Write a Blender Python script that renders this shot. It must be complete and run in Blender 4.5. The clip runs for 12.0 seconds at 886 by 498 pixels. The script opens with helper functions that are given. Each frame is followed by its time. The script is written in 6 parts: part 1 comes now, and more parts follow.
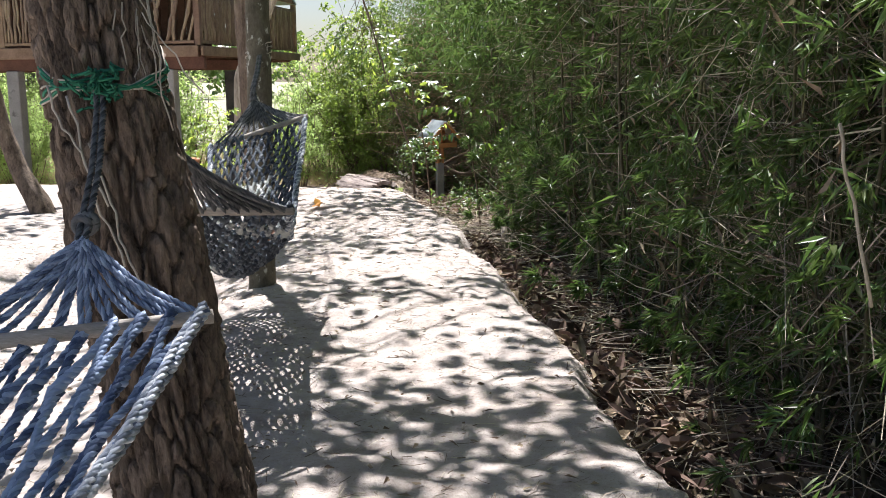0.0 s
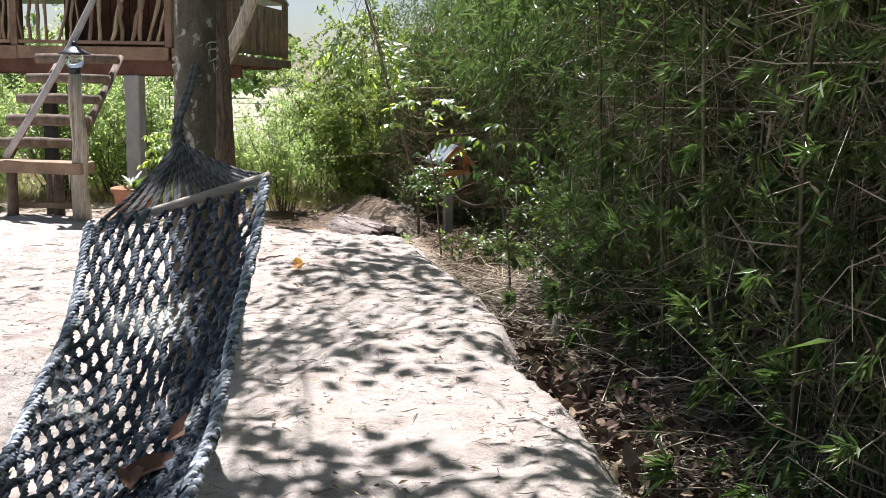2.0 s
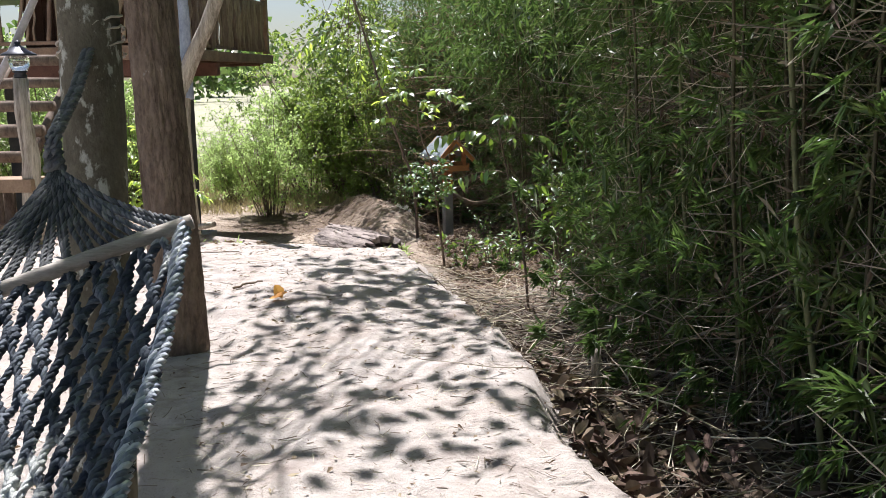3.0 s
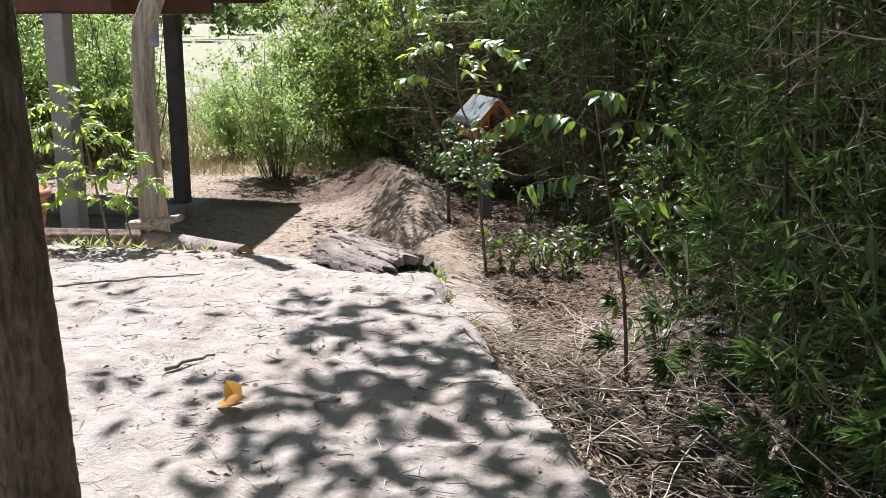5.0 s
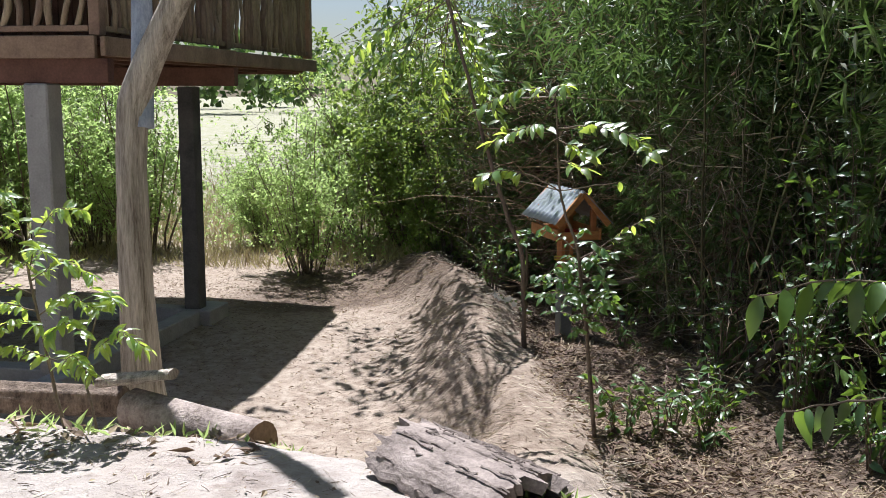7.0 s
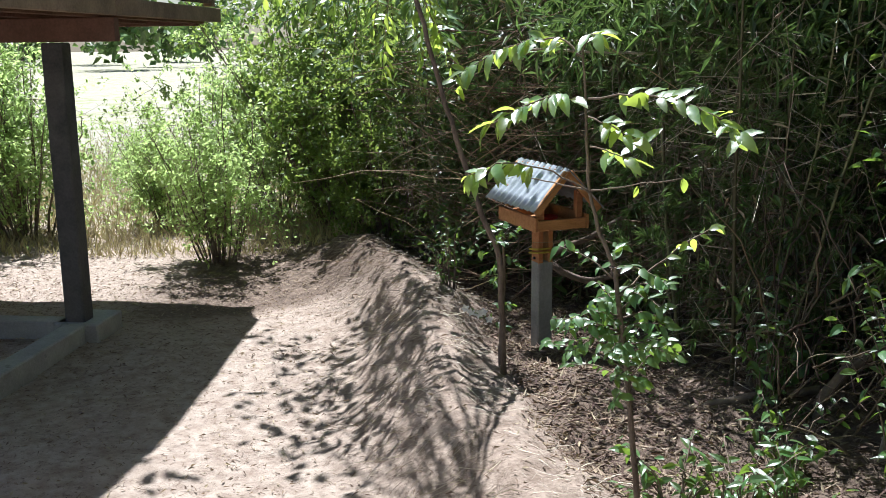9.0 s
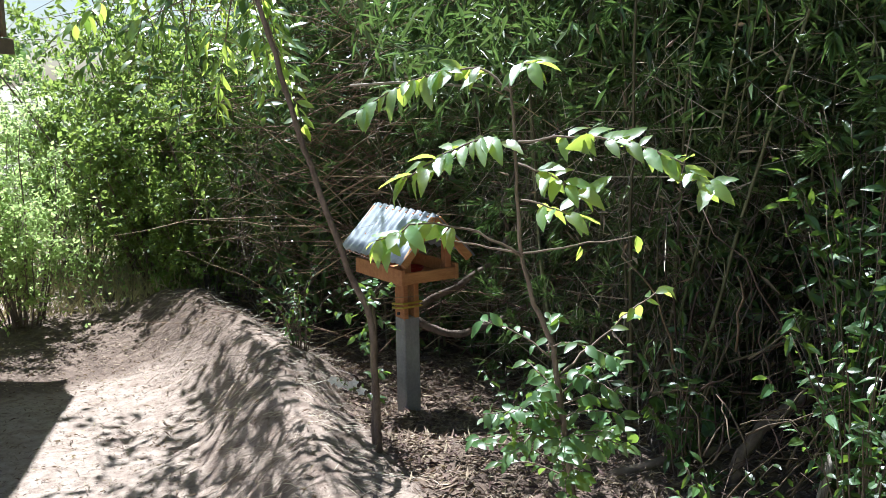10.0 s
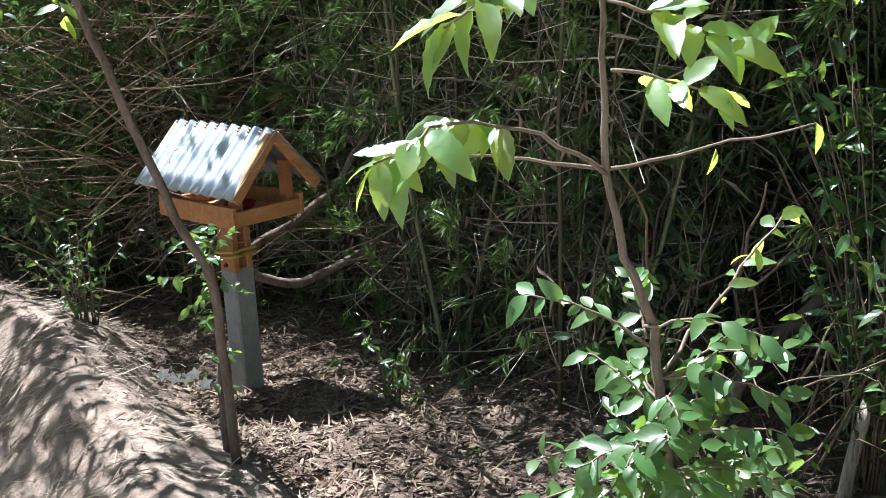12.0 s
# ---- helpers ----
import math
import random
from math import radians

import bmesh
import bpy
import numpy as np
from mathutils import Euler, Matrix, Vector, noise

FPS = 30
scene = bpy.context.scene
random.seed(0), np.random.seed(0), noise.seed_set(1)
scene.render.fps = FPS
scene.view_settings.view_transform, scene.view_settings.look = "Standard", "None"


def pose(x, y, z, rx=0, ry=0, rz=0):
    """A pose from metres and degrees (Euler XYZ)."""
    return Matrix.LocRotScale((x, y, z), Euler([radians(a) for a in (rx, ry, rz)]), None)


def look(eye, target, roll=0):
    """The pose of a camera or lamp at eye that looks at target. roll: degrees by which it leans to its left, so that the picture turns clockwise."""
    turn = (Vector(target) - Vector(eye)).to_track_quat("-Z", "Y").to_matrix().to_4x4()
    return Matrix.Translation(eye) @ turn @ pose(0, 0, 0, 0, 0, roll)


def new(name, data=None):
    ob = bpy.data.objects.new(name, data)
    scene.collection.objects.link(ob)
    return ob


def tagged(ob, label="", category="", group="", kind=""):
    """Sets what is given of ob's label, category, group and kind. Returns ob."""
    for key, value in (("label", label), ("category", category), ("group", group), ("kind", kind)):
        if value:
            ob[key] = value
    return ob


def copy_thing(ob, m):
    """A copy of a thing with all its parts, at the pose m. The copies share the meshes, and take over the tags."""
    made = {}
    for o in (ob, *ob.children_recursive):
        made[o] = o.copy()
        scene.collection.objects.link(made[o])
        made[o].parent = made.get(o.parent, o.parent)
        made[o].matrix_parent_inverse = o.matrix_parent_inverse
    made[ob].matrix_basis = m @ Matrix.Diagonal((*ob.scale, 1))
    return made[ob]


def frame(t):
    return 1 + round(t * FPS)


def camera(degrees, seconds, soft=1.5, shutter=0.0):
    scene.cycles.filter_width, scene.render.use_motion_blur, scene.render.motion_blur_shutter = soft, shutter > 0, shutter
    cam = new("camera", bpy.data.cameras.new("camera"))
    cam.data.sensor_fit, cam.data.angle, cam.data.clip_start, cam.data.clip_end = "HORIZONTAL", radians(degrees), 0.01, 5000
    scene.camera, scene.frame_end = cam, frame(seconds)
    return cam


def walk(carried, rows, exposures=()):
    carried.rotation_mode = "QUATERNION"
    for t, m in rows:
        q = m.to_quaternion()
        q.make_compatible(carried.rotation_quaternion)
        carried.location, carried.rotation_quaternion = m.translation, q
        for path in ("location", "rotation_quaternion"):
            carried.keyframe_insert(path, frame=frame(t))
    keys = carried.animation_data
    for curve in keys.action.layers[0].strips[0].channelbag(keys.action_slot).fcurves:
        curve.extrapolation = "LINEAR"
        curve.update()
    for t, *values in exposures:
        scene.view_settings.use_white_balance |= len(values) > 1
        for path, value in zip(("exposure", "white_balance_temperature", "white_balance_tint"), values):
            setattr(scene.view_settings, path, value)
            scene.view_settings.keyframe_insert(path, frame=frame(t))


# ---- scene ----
cam = camera(48.5, 12.0, soft=0.5)
PATH = [
    (0, (0.552, 0.727, 1.249), (0.403, 3.088, 0.838), -0.6),
    (0.5, (0.503, 1.345, 1.237), (0.368, 3.701, 0.796), -0.9),
    (1, (0.390, 2.006, 1.288), (0.311, 4.366, 0.853), 0.6),
    (1.5, (0.313, 2.660, 1.291), (0.224, 5.018, 0.854), 0.8),
    (2, (0.152, 3.265, 1.325), (0.023, 5.630, 0.941), 1.2),
    (2.5, (0.101, 3.888, 1.350), (-0.012, 6.258, 0.991), -0.2),
    (3, (0.024, 4.435, 1.309), (-0.097, 6.798, 0.902), -1.2),
    (5, (-0.289, 6.991, 1.356), (-0.458, 9.323, 0.814), 0.0),
    (5.5, (-0.454, 7.513, 1.338), (-0.665, 9.866, 0.916), 1.4),
    (6, (-0.558, 8.072, 1.337), (-0.794, 10.433, 0.974), 1.7),
    (6.5, (-0.668, 8.662, 1.345), (-0.935, 11.016, 0.966), 0.5),
    (7, (-0.869, 9.199, 1.361), (-1.104, 11.558, 0.990), 0.3),
    (8.8, (-1.262, 11.008, 1.380), (-1.320, 13.363, 0.922), -0.4),
    (9, (-1.298, 11.159, 1.382), (-1.330, 13.508, 0.896), -0.6),
    (9.5, (-1.472, 11.585, 1.388), (-1.283, 13.926, 0.896), -0.3),
    (10, (-1.591, 12.006, 1.380), (-1.164, 14.330, 0.967), -0.9),
    (10.5, (-1.685, 12.457, 1.338), (-1.159, 14.764, 0.934), -1.9),
    (11, (-1.745, 12.917, 1.279), (-1.007, 15.161, 0.854), -0.5),
    (11.5, (-1.720, 13.280, 1.205), (-0.775, 15.420, 0.668), -0.4),
    (12, (-1.786, 13.648, 1.138), (-0.798, 15.744, 0.515), -2.4),
]
EXPOSURES = [(0.0, 1.05, 6350, 15), (1.0, 0.95, 6350, 15), (2.0, 0.88, 6300, 15), (5.0, 0.66, 6150, 15), (7.0, 0.64, 6050, 14), (9.0, 0.92, 5850, 12), (10.0, 1.22, 5700, 11), (12.0, 1.56, 5700, 12)]
walk(cam, [(t, look(eye, target, roll)) for t, eye, target, roll in PATH], EXPOSURES)

# ---- world and sun ----
SUN_TO = Vector((-0.158, 0.442, 0.883)).normalized()
world = bpy.data.worlds.new("world")
scene.world = world
world.use_nodes = True
wn = world.node_tree.nodes
sky = wn.new("ShaderNodeTexSky")
sky.sky_type, sky.sun_disc = "NISHITA", False
sky.sun_elevation, sky.sun_rotation = math.asin(SUN_TO.z), math.atan2(SUN_TO.x, SUN_TO.y)
sky.dust_density, sky.air_density, sky.altitude = 1.2, 1.0, 50
wn["Background"].inputs["Strength"].default_value = 0.055
world.node_tree.links.new(sky.outputs["Color"], wn["Background"].inputs["Color"])
sun = new("sun", bpy.data.lights.new("sun", "SUN"))
sun.data.energy, sun.data.angle, sun.data.color = 6.6, radians(0.55), (1.0, 0.985, 0.96)
sun.matrix_world = look((0, 0, 30), Vector((0, 0, 30)) - SUN_TO)

# ---- small tools ----
rng = np.random.default_rng(11)


def unit(a):
    a = np.asarray(a, float)
    return a / np.maximum(np.linalg.norm(a, axis=-1, keepdims=True), 1e-9)


def rand(lo, hi, *size):
    return rng.uniform(lo, hi, size)


class Heap:
    """Gathers vertices and faces, then becomes one mesh."""

    def __init__(self):
        self.v, self.f, self.n = [], [], 0

    def add(self, v, faces):
        v = np.asarray(v, float).reshape(-1, 3)
        for f in faces:
            self.f.append(np.asarray(f, int) + self.n)
        self.v.append(v)
        self.n += len(v)
        return self

    def mesh(self, name, smooth=False):
        v = np.concatenate(self.v)
        me = bpy.data.meshes.new(name)
        me.vertices.add(len(v))
        me.vertices.foreach_set("co", v.ravel())
        loops = np.concatenate([f.ravel() for f in self.f])
        sizes = np.concatenate([np.full(len(f), f.shape[1]) for f in self.f])
        me.loops.add(len(loops))
        me.loops.foreach_set("vertex_index", loops.astype(np.int32))
        me.polygons.add(len(sizes))
        me.polygons.foreach_set("loop_start", (np.cumsum(sizes) - sizes).astype(np.int32))
        me.polygons.foreach_set("use_smooth", np.full(len(sizes), smooth))
        me.update(calc_edges=True)
        me.validate()
        return me


def thing(name, label, category, group="", kind="", at=(0, 0, 0)):
    ob = new(name)
    ob.location = at
    ob.empty_display_size = 0.1
    return tagged(ob, label, category, group, kind)


def part(name, heap, material, parent=None, label="", smooth=False, kind=""):
    """Links a Heap, a bmesh or a mesh as one object under its parent. The vertices are in the parent's own space."""
    if isinstance(heap, Heap):
        me = heap.mesh(name, smooth)
    elif isinstance(heap, bmesh.types.BMesh):
        me = bpy.data.meshes.new(name)
        if smooth:
            for f in heap.faces:
                f.smooth = True
        heap.to_mesh(me)
        heap.free()
    else:
        me = heap
    if not me.materials:
        me.materials.append(material)
    ob = new(name, me)
    if parent is not None:
        ob.parent = parent
    tagged(ob, label, kind=kind)
    return ob


def tubes(heap, paths, radii, sides=5):
    """Round stems along paths (n, k, 3) with radii (n, k)."""
    p, r = np.asarray(paths, float), np.asarray(radii, float)
    if p.ndim == 2:
        p, r = p[None], r[None]
    n, k, _ = p.shape
    t = unit(np.gradient(p, axis=1))
    mean = unit(t.mean(axis=1))
    ref = np.where(np.abs(mean[:, 2:3]) > 0.8, np.array([[1.0, 0.2, 0.0]]), np.array([[0.0, 0.0, 1.0]]))
    a = unit(np.cross(t, ref[:, None, :]))
    b = np.cross(t, a)
    ang = np.arange(sides) * 2 * math.pi / sides
    ring = a[:, :, None, :] * np.cos(ang)[None, None, :, None] + b[:, :, None, :] * np.sin(ang)[None, None, :, None]
    v = p[:, :, None, :] + ring * r[:, :, None, None]
    idx = np.arange(n * k * sides).reshape(n, k, sides)
    q = np.stack([idx[:, :-1], np.roll(idx, -1, 2)[:, :-1], np.roll(idx, -1, 2)[:, 1:], idx[:, 1:]], -1).reshape(-1, 4)
    caps = np.concatenate([idx[:, 0, ::-1], idx[:, -1]])
    heap.add(v, [q, caps])
    return heap


def braid(heap, pts, r, turn=0.05, strands=3, sides=4):
    """A laid rope: strands that wind round a path."""
    pts, r = np.asarray(pts, float), np.broadcast_to(r, len(pts)).astype(float)
    s = np.concatenate([[0], np.cumsum(np.linalg.norm(np.diff(pts, axis=0), axis=1))])
    n = max(4, int(s[-1] / (turn / 5)))
    t = np.linspace(0, s[-1], n)
    p = np.stack([np.interp(t, s, pts[:, i]) for i in range(3)], 1)
    rr = np.interp(t, s, r)
    tan = unit(np.gradient(p, axis=0))
    e1 = unit(np.cross(tan, (0.31, 0.2, 1.0)))
    e2 = np.cross(tan, e1)
    for k in range(strands):
        an = 2 * math.pi * (t / turn + k / strands)
        tubes(heap, p + (e1 * np.cos(an)[:, None] + e2 * np.sin(an)[:, None]) * (rr * 0.55)[:, None], rr * 0.58, sides)
    return heap


def bent(start, way, length, k=5, sag=0.0, wander=0.0):
    """Paths (n, k, 3) that leave start along way, sag by weight and wander."""
    start, way = np.asarray(start, float), unit(way)
    length = np.asarray(length, float).reshape(-1, 1, 1)
    s = np.linspace(0, 1, k)[None, :, None]
    p = start[:, None, :] + way[:, None, :] * s * length
    p[:, :, 2] -= (np.asarray(sag, float).reshape(-1, 1) * (s[..., 0] ** 2)) * length[..., 0]
    if wander:
        w = rng.normal(0, 1, (len(start), k, 3)).cumsum(axis=1)
        p += (w - w[:, :1]) * wander * length * s ** 0.5
    return p


def leaves(heap, base, way, up, length, width, rows=((0.0, 0.12), (0.4, 1.0), (1.0, 0.0)), droop=0.25, fold=0.25, wave=0.0):
    """Leaf blades with a midrib. rows: (along, half-width share)."""
    base, way = np.asarray(base, float), unit(way)
    side = unit(np.cross(way, unit(up)))
    nor = np.cross(side, way)
    n = len(base)
    L, W = np.broadcast_to(length, n)[:, None], np.broadcast_to(width, n)[:, None]
    droop = np.broadcast_to(droop, n)[:, None]
    if len(rows) == 3:
        # slim blades: two triangles folded along the midrib
        t = rows[1][0]
        mid = base + way * L * t - nor * L * droop * t * t + nor * W * fold
        v = np.stack([base, mid - side * W, base + way * L - nor * L * droop, mid + side * W], 1)
        return heap.add(v, [(np.array([(0, 2, 1), (0, 3, 2)])[None] + (np.arange(n) * 4)[:, None, None]).reshape(-1, 3)])
    cols = []
    for i, (t, w) in enumerate(rows):
        mid = base + way * L * t - nor * L * droop * t * t
        if w < 0.02:
            cols.append([mid])
            continue
        lift = nor * W * w * fold
        jig = nor * (rng.normal(0, 1, (n, 1)) * W * wave) if wave else 0
        cols.append([mid - side * W * w + lift + jig, mid, mid + side * W * w + lift - jig])
    per = sum(len(c) for c in cols)
    v = np.stack([x for c in cols for x in c], axis=1)
    f3, f4, at = [], [], 0
    for c, d in zip(cols[:-1], cols[1:]):
        e = at + len(c)
        if len(c) == 3 and len(d) == 3:
            f4 += [(at, at + 1, e + 1, e), (at + 1, at + 2, e + 2, e + 1)]
        elif len(d) == 1:
            f3 += [(at, at + 1, e), (at + 1, at + 2, e)]
        else:
            f3 += [(at, e + 1, e), (at, e + 2, e + 1)]
        at = e
    off = (np.arange(n) * per)[:, None, None]
    faces = [(np.array(f)[None] + off).reshape(-1, len(f[0])) for f in (f3, f4) if f]
    heap.add(v, faces)
    return heap


BLADE = ((0.0, 0.0), (0.35, 1.0), (1.0, 0.0))
LONG = ((0.0, 0.05), (0.1, 0.42), (0.28, 0.9), (0.48, 1.0), (0.7, 0.78), (0.88, 0.36), (1.0, 0.0))
TOOTHED = ((0.0, 0.05), (0.08, 0.4), (0.17, 0.74), (0.27, 0.86), (0.34, 1.0), (0.45, 0.93), (0.53, 0.98), (0.64, 0.8), (0.71, 0.76), (0.82, 0.48), (0.88, 0.38), (1.0, 0.0))
OVAL = ((0.0, 0.06), (0.22, 0.75), (0.5, 1.0), (0.8, 0.62), (1.0, 0.0))
SIMPLE = ((0.0, 0.0), (0.4, 1.0), (1.0, 0.0))


def box_heap(heap, m, sx, sy, sz, bevel=0.008):
    """A box with chamfered edges, placed by the matrix m (centre of the box)."""
    bm = bmesh.new()
    bmesh.ops.create_cube(bm, size=1.0, matrix=Matrix.Diagonal((sx, sy, sz, 1)))
    if bevel:
        bmesh.ops.bevel(bm, geom=bm.edges[:], offset=bevel, segments=1, affect="EDGES", profile=0.5)
    bmesh.ops.transform(bm, matrix=m, verts=bm.verts[:])
    bm.verts.ensure_lookup_table()
    v = [x.co[:] for x in bm.verts]
    by = {}
    for f in bm.faces:
        by.setdefault(len(f.verts), []).append([x.index for x in f.verts])
    bm.verts.index_update()
    by = {}
    for f in bm.faces:
        by.setdefault(len(f.verts), []).append([x.index for x in f.verts])
    bm.free()
    heap.add(v, list(by.values()))
    return heap


def board(name, a, b, wide, thick, material, parent, roll_up=(0, 0, 1), bevel=0.006, label=""):
    """A board from a to b: wide across roll_up's side, thick along roll_up."""
    a, b = Vector(a), Vector(b)
    x = (b - a).normalized()
    z = Vector(roll_up)
    y = z.cross(x).normalized()
    z = x.cross(y)
    m = Matrix.Translation((a + b) / 2) @ Matrix((x, y, z)).transposed().to_4x4()
    return part(name, box_heap(Heap(), m, (b - a).length, wide, thick, bevel), material, parent, label)


def smooth01(x):
    x = np.clip(x, 0, 1)
    return x * x * (3 - 2 * x)


def fbm(x, y, scale, octaves=4):
    """Smooth value noise on arrays, from sums of turned sine waves."""
    out, amp, s = 0, 1.0, scale
    for i in range(octaves):
        a = 0.7 + 1.9 * i
        u, v = (x * math.cos(a) + y * math.sin(a)) * s, (-x * math.sin(a) + y * math.cos(a)) * s
        out = out + amp * (np.sin(u + 1.3 * np.sin(0.73 * v + i)) * np.cos(0.91 * v + 1.1 * np.sin(0.57 * u + 2 * i)))
        amp, s = amp * 0.5, s * 2.03
    return out


# ---- materials ----
def surface(name, dark, light, rough=0.85, scale=6.0, stretch=(1, 1, 1), bump=0.3, fine=40.0, spec=0.25, metal=0.0,
            vary=0.0, by_island=False, translucent=0.0, glow=(0.3, 0.5, 0.08), patch=None, patch_at=0.6, patch_scale=2.5, strands=False, coat=0.0):
    """Two-scale noise colour, bump, optional light through thin leaves, optional patches of a third colour."""
    m = bpy.data.materials.new(name)
    m.use_nodes = True
    nt = m.node_tree
    n, l = nt.nodes, nt.links
    bsdf = n["Principled BSDF"]
    co = n.new("ShaderNodeTexCoord")
    mp = n.new("ShaderNodeMapping")
    mp.inputs["Scale"].default_value = stretch
    l.new(co.outputs["Object"], mp.inputs["Vector"])

    def noise_node(s, detail=6.0, r=0.6):
        t = n.new("ShaderNodeTexNoise")
        t.inputs["Scale"].default_value, t.inputs["Detail"].default_value, t.inputs["Roughness"].default_value = s, detail, r
        l.new(mp.outputs["Vector"], t.inputs["Vector"])
        return t

    big, small = noise_node(scale), noise_node(fine, 4.0, 0.7)
    add = n.new("ShaderNodeMath")
    add.operation = "MULTIPLY_ADD"
    l.new(small.outputs["Fac"], add.inputs[0])
    add.inputs[1].default_value = 0.6
    l.new(big.outputs["Fac"], add.inputs[2])
    ramp = n.new("ShaderNodeMapRange")
    ramp.inputs["From Min"].default_value, ramp.inputs["From Max"].default_value = 0.55, 1.05
    l.new(add.outputs[0], ramp.inputs["Value"])
    mix = n.new("ShaderNodeMix")
    mix.data_type = "RGBA"
    mix.inputs["A"].default_value, mix.inputs["B"].default_value = (*dark, 1), (*light, 1)
    if strands:
        # each strand has its own shade between the two colours
        isl = n.new("ShaderNodeMath")
        isl.operation = "POWER"
        l.new(n.new("ShaderNodeNewGeometry").outputs["Random Per Island"], isl.inputs[0])
        isl.inputs[1].default_value = 1.7
        both = n.new("ShaderNodeMath")
        both.operation = "MULTIPLY_ADD"
        l.new(ramp.outputs["Result"], both.inputs[0])
        both.inputs[1].default_value = 0.3
        l.new(isl.outputs[0], both.inputs[2])
        l.new(both.outputs[0], mix.inputs["Factor"])
    else:
        l.new(ramp.outputs["Result"], mix.inputs["Factor"])
    colour = mix.outputs["Result"]
    if patch:
        pn = noise_node(patch_scale, 5.0, 0.65)
        pr = n.new("ShaderNodeMapRange")
        pr.inputs["From Min"].default_value, pr.inputs["From Max"].default_value = patch_at, patch_at + 0.06
        l.new(pn.outputs["Fac"], pr.inputs["Value"])
        pm = n.new("ShaderNodeMix")
        pm.data_type = "RGBA"
        pm.inputs["B"].default_value = (*patch, 1)
        l.new(pr.outputs["Result"], pm.inputs["Factor"])
        l.new(colour, pm.inputs["A"])
        colour = pm.outputs["Result"]
    if vary:
        src = n.new("ShaderNodeNewGeometry").outputs["Random Per Island"] if by_island else n.new("ShaderNodeObjectInfo").outputs["Random"]
        vr = n.new("ShaderNodeMapRange")
        vr.inputs["To Min"].default_value, vr.inputs["To Max"].default_value = 1 - vary, 1 + vary
        l.new(src, vr.inputs["Value"])
        hs = n.new("ShaderNodeHueSaturation")
        hr = n.new("ShaderNodeMapRange")
        hr.inputs["To Min"].default_value, hr.inputs["To Max"].default_value = 0.5 - vary * 0.06, 0.5 + vary * 0.06
        l.new(src, hr.inputs["Value"])
        l.new(hr.outputs["Result"], hs.inputs["Hue"])
        l.new(vr.outputs["Result"], hs.inputs["Value"])
        l.new(colour, hs.inputs["Color"])
        colour = hs.outputs["Color"]
    l.new(colour, bsdf.inputs["Base Color"])
    bsdf.inputs["Roughness"].default_value = rough
    bsdf.inputs["Specular IOR Level"].default_value = spec
    bsdf.inputs["Metallic"].default_value = metal
    bsdf.inputs["Coat Weight"].default_value, bsdf.inputs["Coat Roughness"].default_value = coat, 0.36
    if bump:
        b = n.new("ShaderNodeBump")
        b.inputs["Strength"].default_value, b.inputs["Distance"].default_value = bump, 0.02
        l.new(add.outputs[0], b.inputs["Height"])
        l.new(b.outputs["Normal"], bsdf.inputs["Normal"])
    if translucent:
        tr = n.new("ShaderNodeBsdfTranslucent")
        tm = n.new("ShaderNodeMix")
        tm.data_type = "RGBA"
        tm.inputs["Factor"].default_value = 0.65
        tm.inputs["B"].default_value = (*glow, 1)
        l.new(colour, tm.inputs["A"])
        l.new(tm.outputs["Result"], tr.inputs["Color"])
        ms = n.new("ShaderNodeMixShader")
        ms.inputs["Fac"].default_value = translucent
        l.new(bsdf.outputs[0], ms.inputs[1])
        l.new(tr.outputs[0], ms.inputs[2])
        l.new(ms.outputs[0], n["Material Output"].inputs["Surface"])
    return m


BARK_RED = surface("bark_furrowed", (0.045, 0.032, 0.024), (0.3, 0.23, 0.175), 0.9, 9, (2, 2, 0.8), 1.0, 45, patch=(0.32, 0.26, 0.21), patch_at=0.64, patch_scale=9)
BARK_GREY = surface("bark_grey", (0.085, 0.062, 0.047), (0.26, 0.2, 0.155), 0.9, 7, (2, 2, 0.8), 0.6, 38, patch=(0.42, 0.4, 0.36), patch_at=0.66, patch_scale=7)
BARK_LICHEN = surface("bark_lichen", (0.075, 0.066, 0.047), (0.19, 0.17, 0.125), 0.9, 6, (2, 2, 1.2), 0.5, 38, patch=(0.48, 0.48, 0.42), patch_at=0.58, patch_scale=9)
BARK_PALE = surface("bark_pale", (0.16, 0.125, 0.095), (0.72, 0.64, 0.54), 0.85, 5, (5, 5, 0.45), 0.9, 26)
BARK_THIN = surface("bark_thin", (0.10, 0.075, 0.055), (0.26, 0.2, 0.15), 0.85, 8, (1, 1, 1), 0.3, 60)
LOG_GREY = surface("weathered_log", (0.13, 0.10, 0.085), (0.44, 0.37, 0.33), 0.9, 5, (1, 1, 1), 0.7, 40)
LOG_CUT = surface("cut_wood_end", (0.12, 0.08, 0.05), (0.3, 0.2, 0.12), 0.9, 9, (1, 1, 1), 0.5, 50)
WOOD_HOUSE = surface("house_timber", (0.17, 0.11, 0.075), (0.36, 0.25, 0.17), 0.8, 4, (1, 1, 1), 0.3, 45, vary=0.18)
WOOD_DARK = surface("dark_timber", (0.09, 0.045, 0.03), (0.2, 0.105, 0.07), 0.8, 4, (1, 1, 1), 0.3, 45, vary=0.15)
WOOD_STICK = surface("rail_sticks", (0.17, 0.12, 0.08), (0.37, 0.28, 0.2), 0.85, 6, (3, 3, 0.7), 0.4, 40, vary=0.3)
WOOD_FEEDER = surface("varnished_plank", (0.33, 0.135, 0.05), (0.55, 0.26, 0.11), 0.55, 4, (6, 1, 6), 0.15, 30, vary=0.12)
